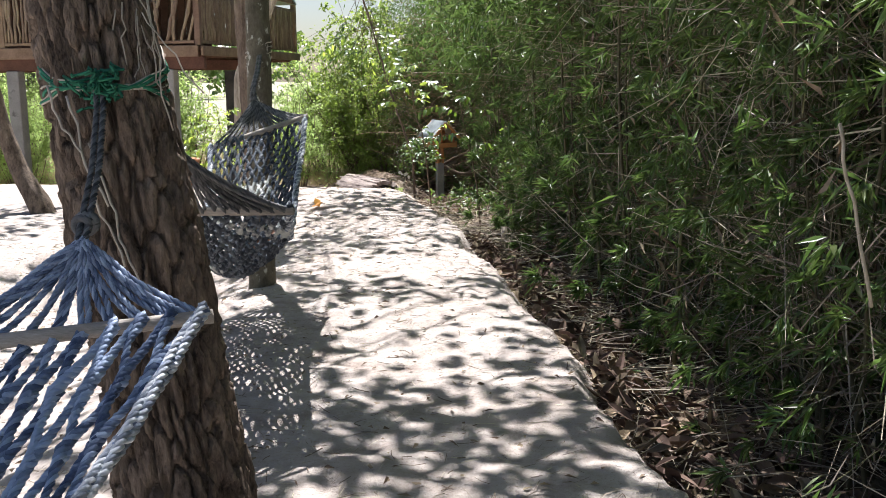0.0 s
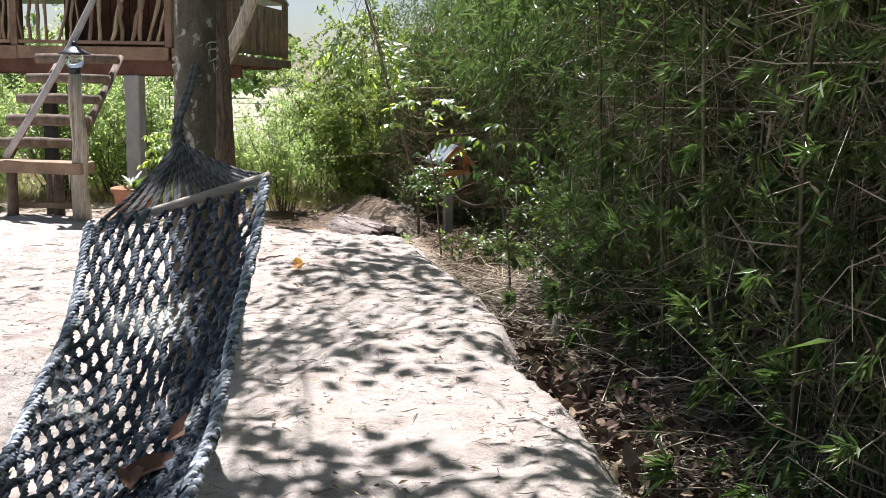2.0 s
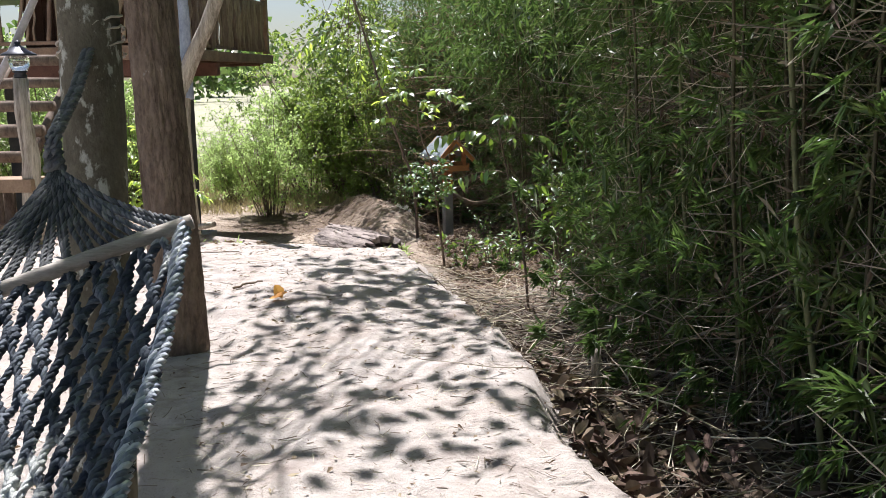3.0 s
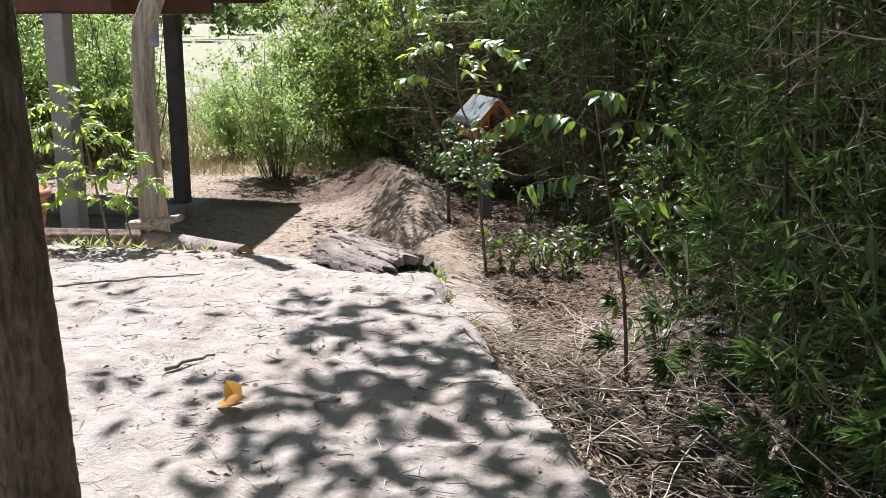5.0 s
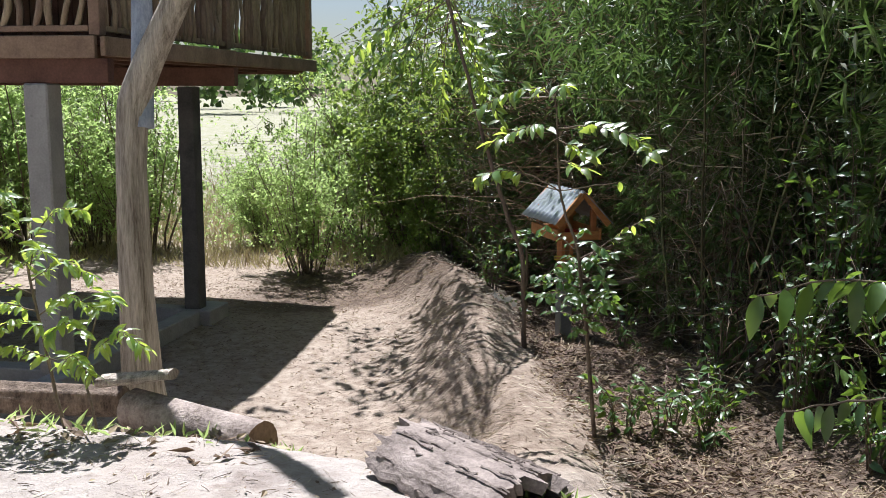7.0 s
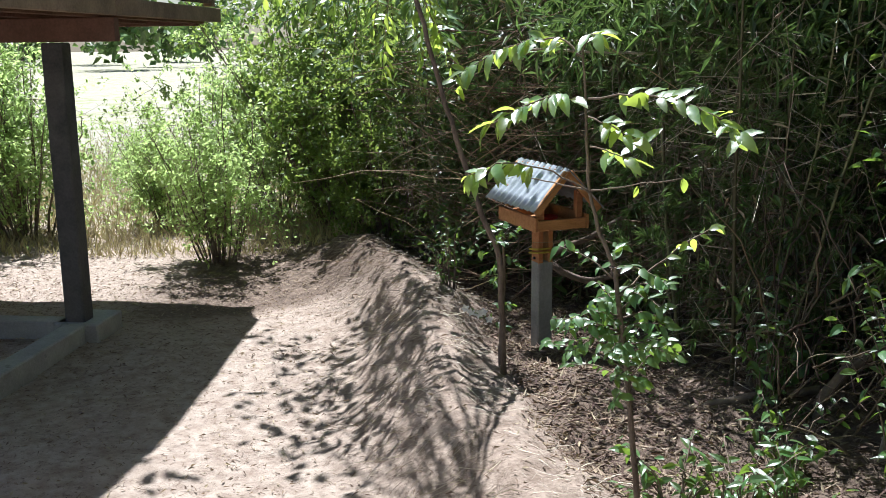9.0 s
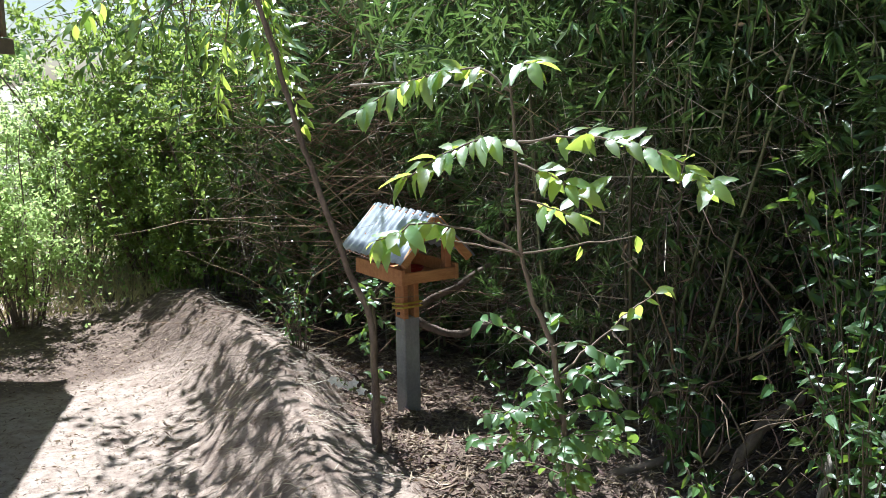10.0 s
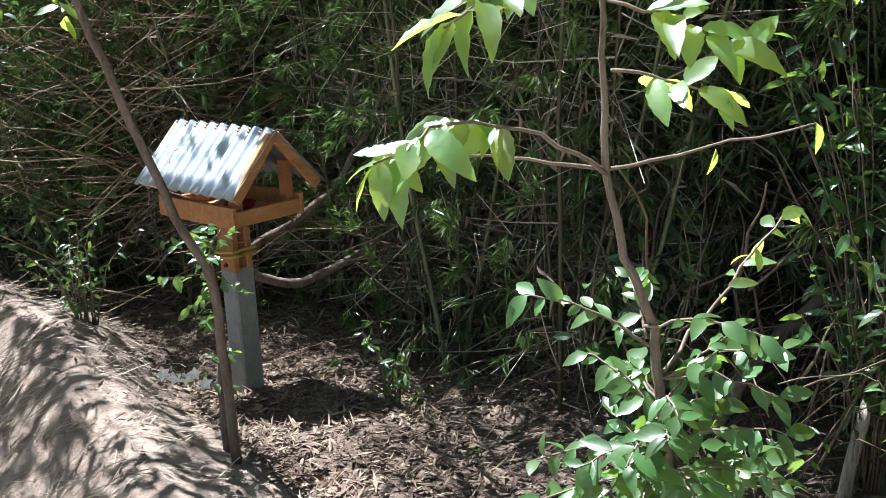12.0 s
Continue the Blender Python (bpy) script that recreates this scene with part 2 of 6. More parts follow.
CONCRETE = surface("concrete", (0.23, 0.225, 0.215), (0.4, 0.39, 0.37), 0.9, 3, (1, 1, 1), 0.25, 50, patch=(0.17, 0.165, 0.155), patch_at=0.62)
CLAY = surface("terracotta", (0.3, 0.125, 0.07), (0.5, 0.25, 0.155), 0.85, 5, (1, 1, 1), 0.15, 40)
ZINC = surface("zinc_sheet", (0.3, 0.34, 0.38), (0.5, 0.54, 0.58), 0.42, 4, (1, 1, 1), 0.06, 40, metal=0.8, spec=0.5, patch=(0.35, 0.36, 0.37), patch_at=0.66)
ROPE_BLUE = surface("blue_rope", (0.02, 0.04, 0.1), (0.36, 0.44, 0.58), 0.75, 14, (1, 1, 1), 0.6, 90, strands=True)
ROPE_GREY = surface("grey_rope", (0.018, 0.024, 0.036), (0.15, 0.17, 0.195), 0.8, 14, (1, 1, 1), 0.6, 90, strands=True, patch=(0.55, 0.56, 0.53), patch_at=0.57, patch_scale=5)
ROPE_WHITE = surface("faded_rope", (0.1, 0.125, 0.18), (0.62, 0.65, 0.68), 0.8, 14, (1, 1, 1), 0.6, 90, strands=True)
ROPE_DARK = surface("dark_rope", (0.02, 0.024, 0.028), (0.2, 0.2, 0.2), 0.85, 12, (1, 1, 1), 0.5, 90, strands=True)
ROPE_PALE = surface("pale_string", (0.33, 0.29, 0.24), (0.6, 0.55, 0.47), 0.9, 12, (1, 1, 1), 0.3, 90)
ROPE_GREEN = surface("green_rope", (0.01, 0.09, 0.05), (0.05, 0.27, 0.16), 0.7, 20, (1, 1, 1), 0.4, 90)
BAR_WOOD = surface("spreader_bar", (0.22, 0.19, 0.16), (0.45, 0.41, 0.36), 0.8, 6, (1, 8, 8), 0.2, 40)
LEAF_BAMBOO = surface("bamboo_leaf", (0.035, 0.07, 0.018), (0.14, 0.19, 0.05), 0.38, 1.2, (1, 1, 1), 0, 9, 0.55, vary=0.5, by_island=True, translucent=0.25, glow=(0.22, 0.38, 0.08))
LEAF_SHRUB = surface("shrub_leaf", (0.14, 0.2, 0.05), (0.3, 0.38, 0.12), 0.5, 1.2, (1, 1, 1), 0, 9, 0.4, vary=0.35, by_island=True, translucent=0.62, glow=(0.6, 0.78, 0.28))
# darker shrub leaf: the thicket's shade is put into its colour
LEAF_SHRUB_SHADED = surface("shaded_shrub_leaf", (0.06, 0.105, 0.025), (0.16, 0.23, 0.06), 0.42, 1.2, (1, 1, 1), 0, 9, 0.5, vary=0.4, by_island=True, translucent=0.42, glow=(0.5, 0.65, 0.12))
LEAF_BROAD = surface("broad_leaf", (0.035, 0.09, 0.028), (0.095, 0.18, 0.05), 0.4, 2.5, (1, 1, 1), 0.08, 14, 0.5, vary=0.3, by_island=True, translucent=0.34, glow=(0.36, 0.55, 0.05), coat=0.6)
LEAF_SAP = surface("sapling_leaf", (0.05, 0.13, 0.035), (0.13, 0.24, 0.075), 0.4, 5, (1, 1, 1), 0.12, 25, 1.0, vary=0.35, by_island=True, translucent=0.52, glow=(0.82, 1.0, 0.12), coat=1.0)
LEAF_DEAD = surface("dead_leaf", (0.12, 0.085, 0.058), (0.36, 0.285, 0.205), 0.85, 3, (1, 1, 1), 0, 20, 0.2, vary=0.45, by_island=True, translucent=0.12, glow=(0.4, 0.25, 0.12))
LEAF_DARK = surface("rotting_leaf", (0.085, 0.058, 0.042), (0.29, 0.21, 0.15), 0.85, 3, (1, 1, 1), 0, 20, 0.2, vary=0.5, by_island=True)
STEM_BAMBOO = surface("bamboo_stem", (0.085, 0.085, 0.04), (0.22, 0.2, 0.11), 0.6, 2, (1, 1, 1), 0.1, 30, vary=0.4, by_island=True)
STEM_DRY = surface("dry_stem", (0.24, 0.19, 0.14), (0.58, 0.51, 0.4), 0.6, 2, (1, 1, 1), 0.15, 30, vary=0.45, by_island=True)
GRASS_DRY = surface("dry_grass", (0.3, 0.24, 0.13), (0.52, 0.45, 0.27), 0.85, 2, (1, 1, 1), 0, 20, vary=0.3, by_island=True, translucent=0.25, glow=(0.55, 0.5, 0.25))

# ---- the ground: a raised earth path, its end, an earth bank, a ditch and the low field ----
def edge_x(y):
    """The path's edge towards the ditch."""
    return np.interp(y, [-3, 0, 3.6, 4.5, 5.4, 7.06, 8.0, 9.66, 11.4, 12.0, 13.0, 15.2], [1.9, 1.55, 1.15, 0.95, 0.85, 0.57, 0.36, 0.1, -0.42, -0.66, -0.78, -0.9])


def end_y(x):
    """Where the path ends above the low ground."""
    return np.interp(x, [-9, -4, -2.6, -1.6, -0.9, 0.0], [13.4, 13.2, 13.0, 12.75, 12.5, 12.2])


CREST = ([12.4, 13.4, 15.2, 16.67, 18.0, 19.66, 22.2, 24.0, 26.0], [-0.72, -0.78, -0.93, -1.26, -1.5, -1.6, -2.35, -3.0, -3.6],
         [-0.22, -0.45, -0.64, -0.68, -0.65, -0.6, -0.73, -1.1, -1.3])


def height(x, y):
    x, y = np.broadcast_arrays(np.asarray(x, float), np.asarray(y, float))
    ex = edge_x(y) + 0.05 * fbm(y, y * 0.3, 2.1, 3)
    ey = end_y(x) + 0.06 * fbm(x, x * 0.2, 2.3, 2)
    cx, cz = np.interp(y, CREST[0], CREST[1]), np.interp(y, CREST[0], CREST[2])
    ditch = np.interp(y, [-2, 5, 9.4, 11.7, 13.5, 15.2, 17.0, 19, 23], [-0.34, -0.34, -0.34, -0.4, -0.62, -0.78, -0.8, -1.0, -1.1])
    ditch = ditch + 0.25 * smooth01((x - ex - 1.0) / 3.0) + 0.05 * fbm(x, y, 2.2, 3)
    low = -1.2 + 0.02 * fbm(x, y, 1.5, 3)
    east = smooth01((x - cx + 0.35) / 0.7)
    base = low * (1 - east) + ditch * east
    # the drop beside the path is a broken lip, the path's end a long slope
    lip = smooth01((ex + 0.5 - x) / 0.62) * 0.6 + smooth01((ex + 0.06 - x) / 0.12) * 0.4
    fall = smooth01((ey + 2.4 - y) / 2.5)
    top = 0.012 * fbm(x, y, 1.7, 3) + 0.006 * fbm(x, y, 9.0, 3)
    top = top - 0.22 * smooth01((-0.85 - x) / 0.8) * smooth01((x + 3.4) / 0.9) * smooth01((7.9 - y) / 1.0)
    top = top - 0.07 * smooth01((y - 11.3) / 1.6)
    top = top - 0.1 * np.exp(-((x + 1.75) / 0.45) ** 2 - ((y - 9.4) / 0.6) ** 2)
    t = lip * fall
    z = base * (1 - t) + top * t
    # the bank
    d = x - cx
    d = d + 0.07 * fbm(y, y * 0.4, 2.6, 3)
    prof = np.where(d < 0, 0.62 * smooth01(1 + d / 0.62) + 0.38 * smooth01(1 + d / 1.15), smooth01(1 - d / 0.68))
    run = smooth01((y - 12.9) / 1.2) * smooth01((25.5 - y) / 2.5)
    under = np.where(d < 0, low, ditch)
    flank = np.sqrt(np.clip(prof * (1 - prof), 0, 1))
    bank = under + (cz - under) * prof + 0.03 * prof * fbm(x, y, 4.0, 3) + 0.04 * flank * fbm(x, y * 1.5, 9.0, 4)
    z = np.where(prof * run > 0, np.maximum(z, z * (1 - run) + bank * run), z)
    far = smooth01((np.hypot(x, y - 14) - 30) / 60)
    return z * (1 - far) + (-1.2 + 0.5 * fbm(x, y, 0.02, 2)) * far


def spread(lo, hi, step, grow, reach):
    """Even steps from lo to hi, then ever longer ones out to reach."""
    mid = np.arange(lo, hi, step)
    out, d = [], step
    while (out[-1] if out else 0) < reach:
        d *= grow
        out.append((out[-1] if out else 0) + d)
    return np.concatenate([lo - np.array(out[::-1]), mid, mid[-1] + np.array(out)])


gx, gy = spread(-5.0, 2.4, 0.05, 1.14, 900), spread(0.0, 24.0, 0.05, 1.13, 900)
GX, GY = np.meshgrid(gx, gy, indexing="ij")
GZ = height(GX, GY)
fine = smooth01((6 - np.hypot(GX + 1, (GY - 11) * 0.45)) / 2)
GZ = GZ + 0.01 * fine * fbm(GX, GY, 14.0, 3)
idx = np.arange(GX.size).reshape(GX.shape)
quads = np.stack([idx[:-1, :-1], idx[1:, :-1], idx[1:, 1:], idx[:-1, 1:]], -1).reshape(-1, 4)
ground_mesh = Heap().add(np.stack([GX, GY, GZ], -1), [quads]).mesh("ground", True)
# where fallen leaves have turned the soil to brown litter, and where dry grass grows
litter = smooth01((GX - edge_x(GY) - 0.02) / 0.3) * smooth01((13.6 - GY) / 1.5) + smooth01((GX - np.interp(GY, CREST[0], CREST[1]) - 0.3) / 0.35) * smooth01((GY - 12.6) / 1.5)
litter = np.maximum(litter, 0.8 * smooth01((GY - 19.6 + 0.5 * fbm(GX, GY, 1.3, 3)) / 1.6) * smooth01((25.0 - GY + 0.6 * fbm(GX, GY, 1.0, 2)) / 2.0) * smooth01((GX + 5.6) / 2.0))
soil = smooth01((GY - end_y(GX) - 0.5) / 1.5)
bank = np.exp(-((GX - np.interp(GY, CREST[0], CREST[1])) / 0.75) ** 2) * smooth01((GY - 13.6) / 1.6) * smooth01((25 - GY) / 2)
field = smooth01((np.hypot(GX + 2, GY - 10) - 15) / 6)
for key, values in (("litter", litter), ("field", field), ("soil", soil), ("bank", bank)):
    a = ground_mesh.attributes.new(key, "FLOAT", "POINT")
    a.data.foreach_set("value", np.clip(values, 0, 1).ravel().astype(np.float32))


def ground_material():
    m = bpy.data.materials.new("earth")
    m.use_nodes = True
    nt = m.node_tree
    n, l = nt.nodes, nt.links
    bsdf = n["Principled BSDF"]
    co = n.new("ShaderNodeTexCoord")

    def nz(s, detail, r=0.6):
        t = n.new("ShaderNodeTexNoise")
        t.inputs["Scale"].default_value, t.inputs["Detail"].default_value, t.inputs["Roughness"].default_value = s, detail, r
        l.new(co.outputs["Object"], t.inputs["Vector"])
        return t.outputs["Fac"]

    def mixed(fac, a, b):
        x = n.new("ShaderNodeMix")
        x.data_type = "RGBA"
        for sock, val in ((x.inputs["A"], a), (x.inputs["B"], b)):
            if isinstance(val, tuple):
                sock.default_value = (*val, 1)
            else:
                l.new(val, sock)
        l.new(fac, x.inputs["Factor"])
        return x.outputs["Result"]

    def ranged(v, lo, hi):
        x = n.new("ShaderNodeMapRange")
        x.inputs["From Min"].default_value, x.inputs["From Max"].default_value = lo, hi
        l.new(v, x.inputs["Value"])
        return x.outputs["Result"]

    def attr(name):
        x = n.new("ShaderNodeAttribute")
        x.attribute_name = name
        return x.outputs["Fac"]

    big, mid, grain = nz(1.3, 5), nz(9, 6, 0.65), nz(95, 4, 0.7)
    sand = mixed(ranged(mid, 0.35, 0.65), (0.37, 0.325, 0.29), (0.5, 0.45, 0.41))
    sand = mixed(ranged(big, 0.45, 0.7), sand, (0.43, 0.37, 0.325))
    sand = mixed(ranged(nz(3.2, 7, 0.7), 0.52, 0.68), sand, (0.28, 0.23, 0.2))
    sand = mixed(ranged(grain, 0.58, 0.72), sand, (0.24, 0.195, 0.16))
    earth = mixed(ranged(mid, 0.33, 0.66), (0.26, 0.2, 0.155), (0.44, 0.37, 0.30))
    earth = mixed(ranged(nz(22, 5, 0.7), 0.55, 0.68), earth, (0.17, 0.125, 0.095))
    clay = mixed(ranged(mid, 0.33, 0.66), (0.19, 0.14, 0.105), (0.38, 0.305, 0.24))
    clay = mixed(ranged(nz(22, 5, 0.7), 0.55, 0.68), clay, (0.13, 0.095, 0.07))
    earth = mixed(attr("bank"), earth, clay)
    sand = mixed(attr("soil"), sand, earth)
    brown = mixed(ranged(mid, 0.35, 0.68), (0.085, 0.062, 0.047), (0.22, 0.165, 0.125))
    grass = mixed(ranged(mid, 0.35, 0.65), (0.26, 0.25, 0.185), (0.38, 0.36, 0.28))
    grass = mixed(ranged(big, 0.5, 0.6), grass, (0.24, 0.25, 0.12))
    edge = n.new("ShaderNodeMath")
    edge.operation = "MULTIPLY_ADD"
    l.new(ranged(mid, 0.3, 0.7), edge.inputs[0])
    edge.inputs[1].default_value = 0.7
    l.new(attr("litter"), edge.inputs[2])
    col = mixed(ranged(edge.outputs[0], 0.6, 0.95), sand, brown)
    col = mixed(attr("field"), col, grass)
    l.new(col, bsdf.inputs["Base Color"])
    bsdf.inputs["Roughness"].default_value = 0.95
    bsdf.inputs["Specular IOR Level"].default_value = 0.12
    hmix = n.new("ShaderNodeMath")
    hmix.operation = "MULTIPLY_ADD"
    l.new(grain, hmix.inputs[0])
    hmix.inputs[1].default_value = 0.35
    clods = n.new("ShaderNodeMath")
    clods.operation = "MULTIPLY_ADD"
    l.new(nz(30, 6, 0.7), clods.inputs[0])
    clods.inputs[1].default_value = 0.7
    l.new(mid, clods.inputs[2])
    l.new(clods.outputs[0], hmix.inputs[2])
    b = n.new("ShaderNodeBump")
    b.inputs["Strength"].default_value, b.inputs["Distance"].default_value = 0.9, 0.032
    l.new(hmix.outputs[0], b.inputs["Height"])
    l.new(b.outputs["Normal"], bsdf.inputs["Normal"])
    return m


ground_mesh.materials.append(ground_material())
ground = tagged(new("ground", ground_mesh), "pale sandy earth path with a ditch, bank and dry field", "ground", kind="structure")


def gz(x, y):
    return float(height(x, y))

# ---- the stilt house ----
HOUSE = Vector((-4.47, 17.08, 0))
TURN_H = math.atan2(0.5, 5.27)
IN_H = Matrix.Translation(HOUSE) @ Matrix.Rotation(-TURN_H, 4, "Z")


def hp(v, u, z):
    """A place in the house: v metres left of its front corner, u metres back, z up."""
    return (-v, u, z)


house = thing("stilt_house", "wooden stilt house with a stick railing on concrete posts", "house")
house.matrix_world = IN_H
WIDE_H, DEEP_H = 7.2, 5.3
LOW = -1.2

# the shade under the house is put into the back posts' colour
POST_SHADED = surface("shaded_post", (0.045, 0.045, 0.048), (0.12, 0.115, 0.11), 0.85, 3, (1, 1, 1), 0.25, 50)
for v, u in ((0.59, 0.05), (0.5, 2.62), (3.4, 0.05), (3.4, 2.62), (6.4, 0.05), (6.4, 2.62)):
    h = Heap()
    box_heap(h, Matrix.Translation(hp(v, u, (LOW - 0.2 + 1.44) / 2)), 0.22 if u < 1 else 0.185, 0.22 if u < 1 else 0.185, 1.64 + abs(LOW), 0.014)
    part("post", h, CONCRETE if u < 1 else POST_SHADED, house, "square grey concrete post" if u < 1 else "square post coloured darker for the shade under the house")
# beams under the floor
board("beam", hp(-0.06, 0.03, 1.545), hp(WIDE_H, 0.03, 1.545), 0.1, 0.2, WOOD_DARK, house)
board("beam", hp(-0.06, 2.62, 1.545), hp(WIDE_H, 2.62, 1.545), 0.1, 0.2, WOOD_DARK, house)
board("beam", hp(0.1, 5.05, 1.67), hp(WIDE_H, 5.05, 1.67), 0.1, 0.1, WOOD_DARK, house)
for i in range(13):
    v = 0.12 + i * 0.56
    board("joist", hp(v, -0.02, 1.70), hp(v, DEEP_H - 0.06, 1.70), 0.06, 0.11, WOOD_DARK, house)
for i in range(25):
    u = 0.03 + i * 0.2135
    board("floor_board", hp(-0.02, u + 0.1, 1.775), hp(WIDE_H, u + 0.1, 1.775), 0.2, 0.035, WOOD_DARK, house, bevel=0.004)
# fascia boards
board("fascia", hp(0.02, -0.05, 1.735), hp(2.3, -0.05, 1.735), 0.045, 0.185, WOOD_HOUSE, house)
board("fascia", hp(2.31, -0.05, 1.73), hp(WIDE_H, -0.05, 1.73), 0.045, 0.19, WOOD_HOUSE, house)
board("fascia", hp(-0.05, -0.07, 1.74), hp(-0.05, 2.6, 1.74), 0.045, 0.16, WOOD_HOUSE, house)
board("fascia", hp(-0.05, 2.61, 1.735), hp(-0.05, DEEP_H + 0.02, 1.735), 0.045, 0.15, WOOD_HOUSE, house)
# corner and middle uprights
for v, u in ((0.03, 0.0), (0.03, 2.55), (0.03, DEEP_H - 0.05), (2.36, 0.0), (3.55, 0.0), (5.4, 0.0), (WIDE_H, 0.0)):
    board("upright", hp(v, u, 1.83), hp(v, u, 2.84), 0.1, 0.1, WOOD_HOUSE, house, roll_up=(0, 1, 0))
# rails
for z, t in ((1.885, 0.05), (2.7, 0.06)):
    board("rail", hp(0.09, -0.01, z), hp(2.3, -0.01, z), 0.06, t, WOOD_HOUSE, house)
    board("rail", hp(2.42, -0.01, z), hp(3.5, -0.01, z), 0.06, t, WOOD_HOUSE, house)
    board("rail", hp(3.61, -0.01, z), hp(5.34, -0.01, z), 0.06, t, WOOD_HOUSE, house)
    board("rail", hp(5.46, -0.01, z), hp(WIDE_H - 0.06, -0.01, z), 0.06, t, WOOD_HOUSE, house)
    board("rail", hp(0.02, 0.06, z), hp(0.02, 2.49, z), 0.05, t, WOOD_HOUSE, house)
    board("rail", hp(0.02, 2.61, z), hp(0.02, DEEP_H - 0.11, z), 0.05, t, WOOD_HOUSE, house)


def stick(a, b, r, name="stick"):
    a, b = np.array(a, float), np.array(b, float)
    k = 6
    s = np.linspace(0, 1, k)[:, None]
    p = a + (b - a) * s
    w = rng.normal(0, 0.011, (k, 3))
    w[0] = w[-1] = 0
    rr = r * rand(0.8, 1.2, k)
    return part(name, tubes(Heap(), p + w, rr, 6), WOOD_STICK, house, smooth=True)


# crooked sticks of the front, some crossed like a V
v = 0.2
while v < 2.25:
    lean = rng.choice([-0.22, -0.1, 0.0, 0.05, 0.16, 0.25])
    stick(hp(v, -0.01, 1.89), hp(v + lean, -0.01, 2.69), rng.uniform(0.018, 0.034))
    v += rng.uniform(0.11, 0.2)
# upright sticks close together
for v0, v1 in ((2.46, 3.5), (5.5, 7.1)):
    v = v0
    while v < v1:
        stick(hp(v, -0.005, 1.9), hp(v + rng.normal(0, 0.012), -0.005, 2.69), rng.uniform(0.02, 0.03))
        v += rng.uniform(0.055, 0.075)
v = 3.75
while v < 5.3:
    stick(hp(v, -0.01, 1.89), hp(v + rng.choice([-0.15, 0.1, 0.2]), -0.01, 2.69), rng.uniform(0.02, 0.032))
    v += rng.uniform(0.14, 0.22)
u = 0.12
while u < DEEP_H - 0.15:
    if abs(u - 2.55) > 0.07:
        stick(hp(0.02, u, 1.86), hp(0.02, u + rng.normal(0, 0.02), 2.7), rng.uniform(0.022, 0.045))
    u += rng.uniform(0.07, 0.12)
# wall behind the porch; unseen roof, gable end towards the bank, shaped for its shadow
for a, b in ((0.5, 2.6), (3.3, WIDE_H)):
    for i in range(int((b - a) / 0.16)):
        part("wall_plank", box_heap(Heap(), Matrix.Translation(hp(a + 0.08 + i * 0.16, 1.75, 2.33)), 0.15, 0.03, 1.1, 0.004), WOOD_DARK, house)
gable = Heap()
gable.add([hp(0.0, 0.0, 2.86), hp(0.0, DEEP_H, 2.86), hp(0.0, DEEP_H / 2, 3.9), hp(0.05, 0.0, 2.86), hp(0.05, DEEP_H, 2.86), hp(0.05, DEEP_H / 2, 3.9)],
          [[(0, 1, 2), (5, 4, 3)], [(0, 3, 4, 1), (1, 4, 5, 2), (2, 5, 3, 0)]])
part("gable", gable, WOOD_HOUSE, house)
for s in (0, 1):
    e = Heap()
    u0, u1 = (-0.05, DEEP_H / 2) if s == 0 else (DEEP_H + 0.02, DEEP_H / 2)
    box = [hp(-0.03, u0, 2.84), hp(WIDE_H, u0, 2.84), hp(WIDE_H, u1, 3.92), hp(-0.03, u1, 3.92)]
    top = [(x, y, z + 0.04) for x, y, z in box]
    e.add(box + top, [[(0, 1, 2, 3), (7, 6, 5, 4), (0, 4, 5, 1), (1, 5, 6, 2), (2, 6, 7, 3), (3, 7, 4, 0)]])
    part("roof", e, ZINC, house, "unseen metal roof slope sized to cast the house's shadow")
blue = Heap()
for i in range(7):
    box_heap(blue, Matrix.Translation(hp(5.95 + i * 0.11, 0.16, 2.15)) @ Matrix.Rotation(0.06 * (i % 3 - 1), 4, "Y"), 0.095, 0.012, 0.5, 0.003)
CLOTH = surface("blue_cloth", (0.08, 0.13, 0.28), (0.2, 0.28, 0.5), 0.9, 6, (1, 1, 1), 0.2, 40)
cloth = part("cloth", blue, CLOTH)
cloth.matrix_world = IN_H
tagged(cloth, "blue cloth strips hanging behind the porch railing", "cloth")

# concrete footing that ties the house posts together
footing = thing("concrete_footing", "low grey concrete footing ring under the house", "footing")
footing.matrix_world = IN_H
for a, b, w in (((0.47, -0.3), (0.47, 2.45), 0.2), ((0.58, 2.62), (WIDE_H, 2.62), 0.2), ((0.58, 0.05), (WIDE_H, 0.05), 0.2), ((0.47, 2.46), (0.47, 2.98), 0.42), ((0.47, -0.5), (0.47, -0.3), 0.32)):
    board("kerb", hp(a[0], a[1], LOW + 0.03), hp(b[0], b[1], LOW + 0.03), w, 0.3, CONCRETE, footing, bevel=0.012)

# ---- log steps and lantern post beside the house ----
steps = thing("log_steps", "steps of round logs with a plank landing beside the house", "stairs")
LANDING = 0.46
board("landing", (-4.98, 13.15, LANDING), (-4.02, 13.05, LANDING), 0.3, 0.12, WOOD_HOUSE, steps)
for x, y in ((-4.15, 13.15), (-4.45, 13.3), (-4.85, 13.1), (-4.62, 13.5)):
    tubes_h = tubes(Heap(), np.array([(x, y, gz(x, y) - 0.1), (x + 0.01, y, 0.15), (x, y + 0.01, LANDING - 0.05)]), np.array([0.062, 0.055, 0.058]), 8)
    part("leg", tubes_h, BARK_GREY, steps, smooth=True)
board("stretcher", (-4.86, 13.2, 0.05), (-4.2, 13.2, 0.05), 0.05, 0.06, WOOD_HOUSE, steps)
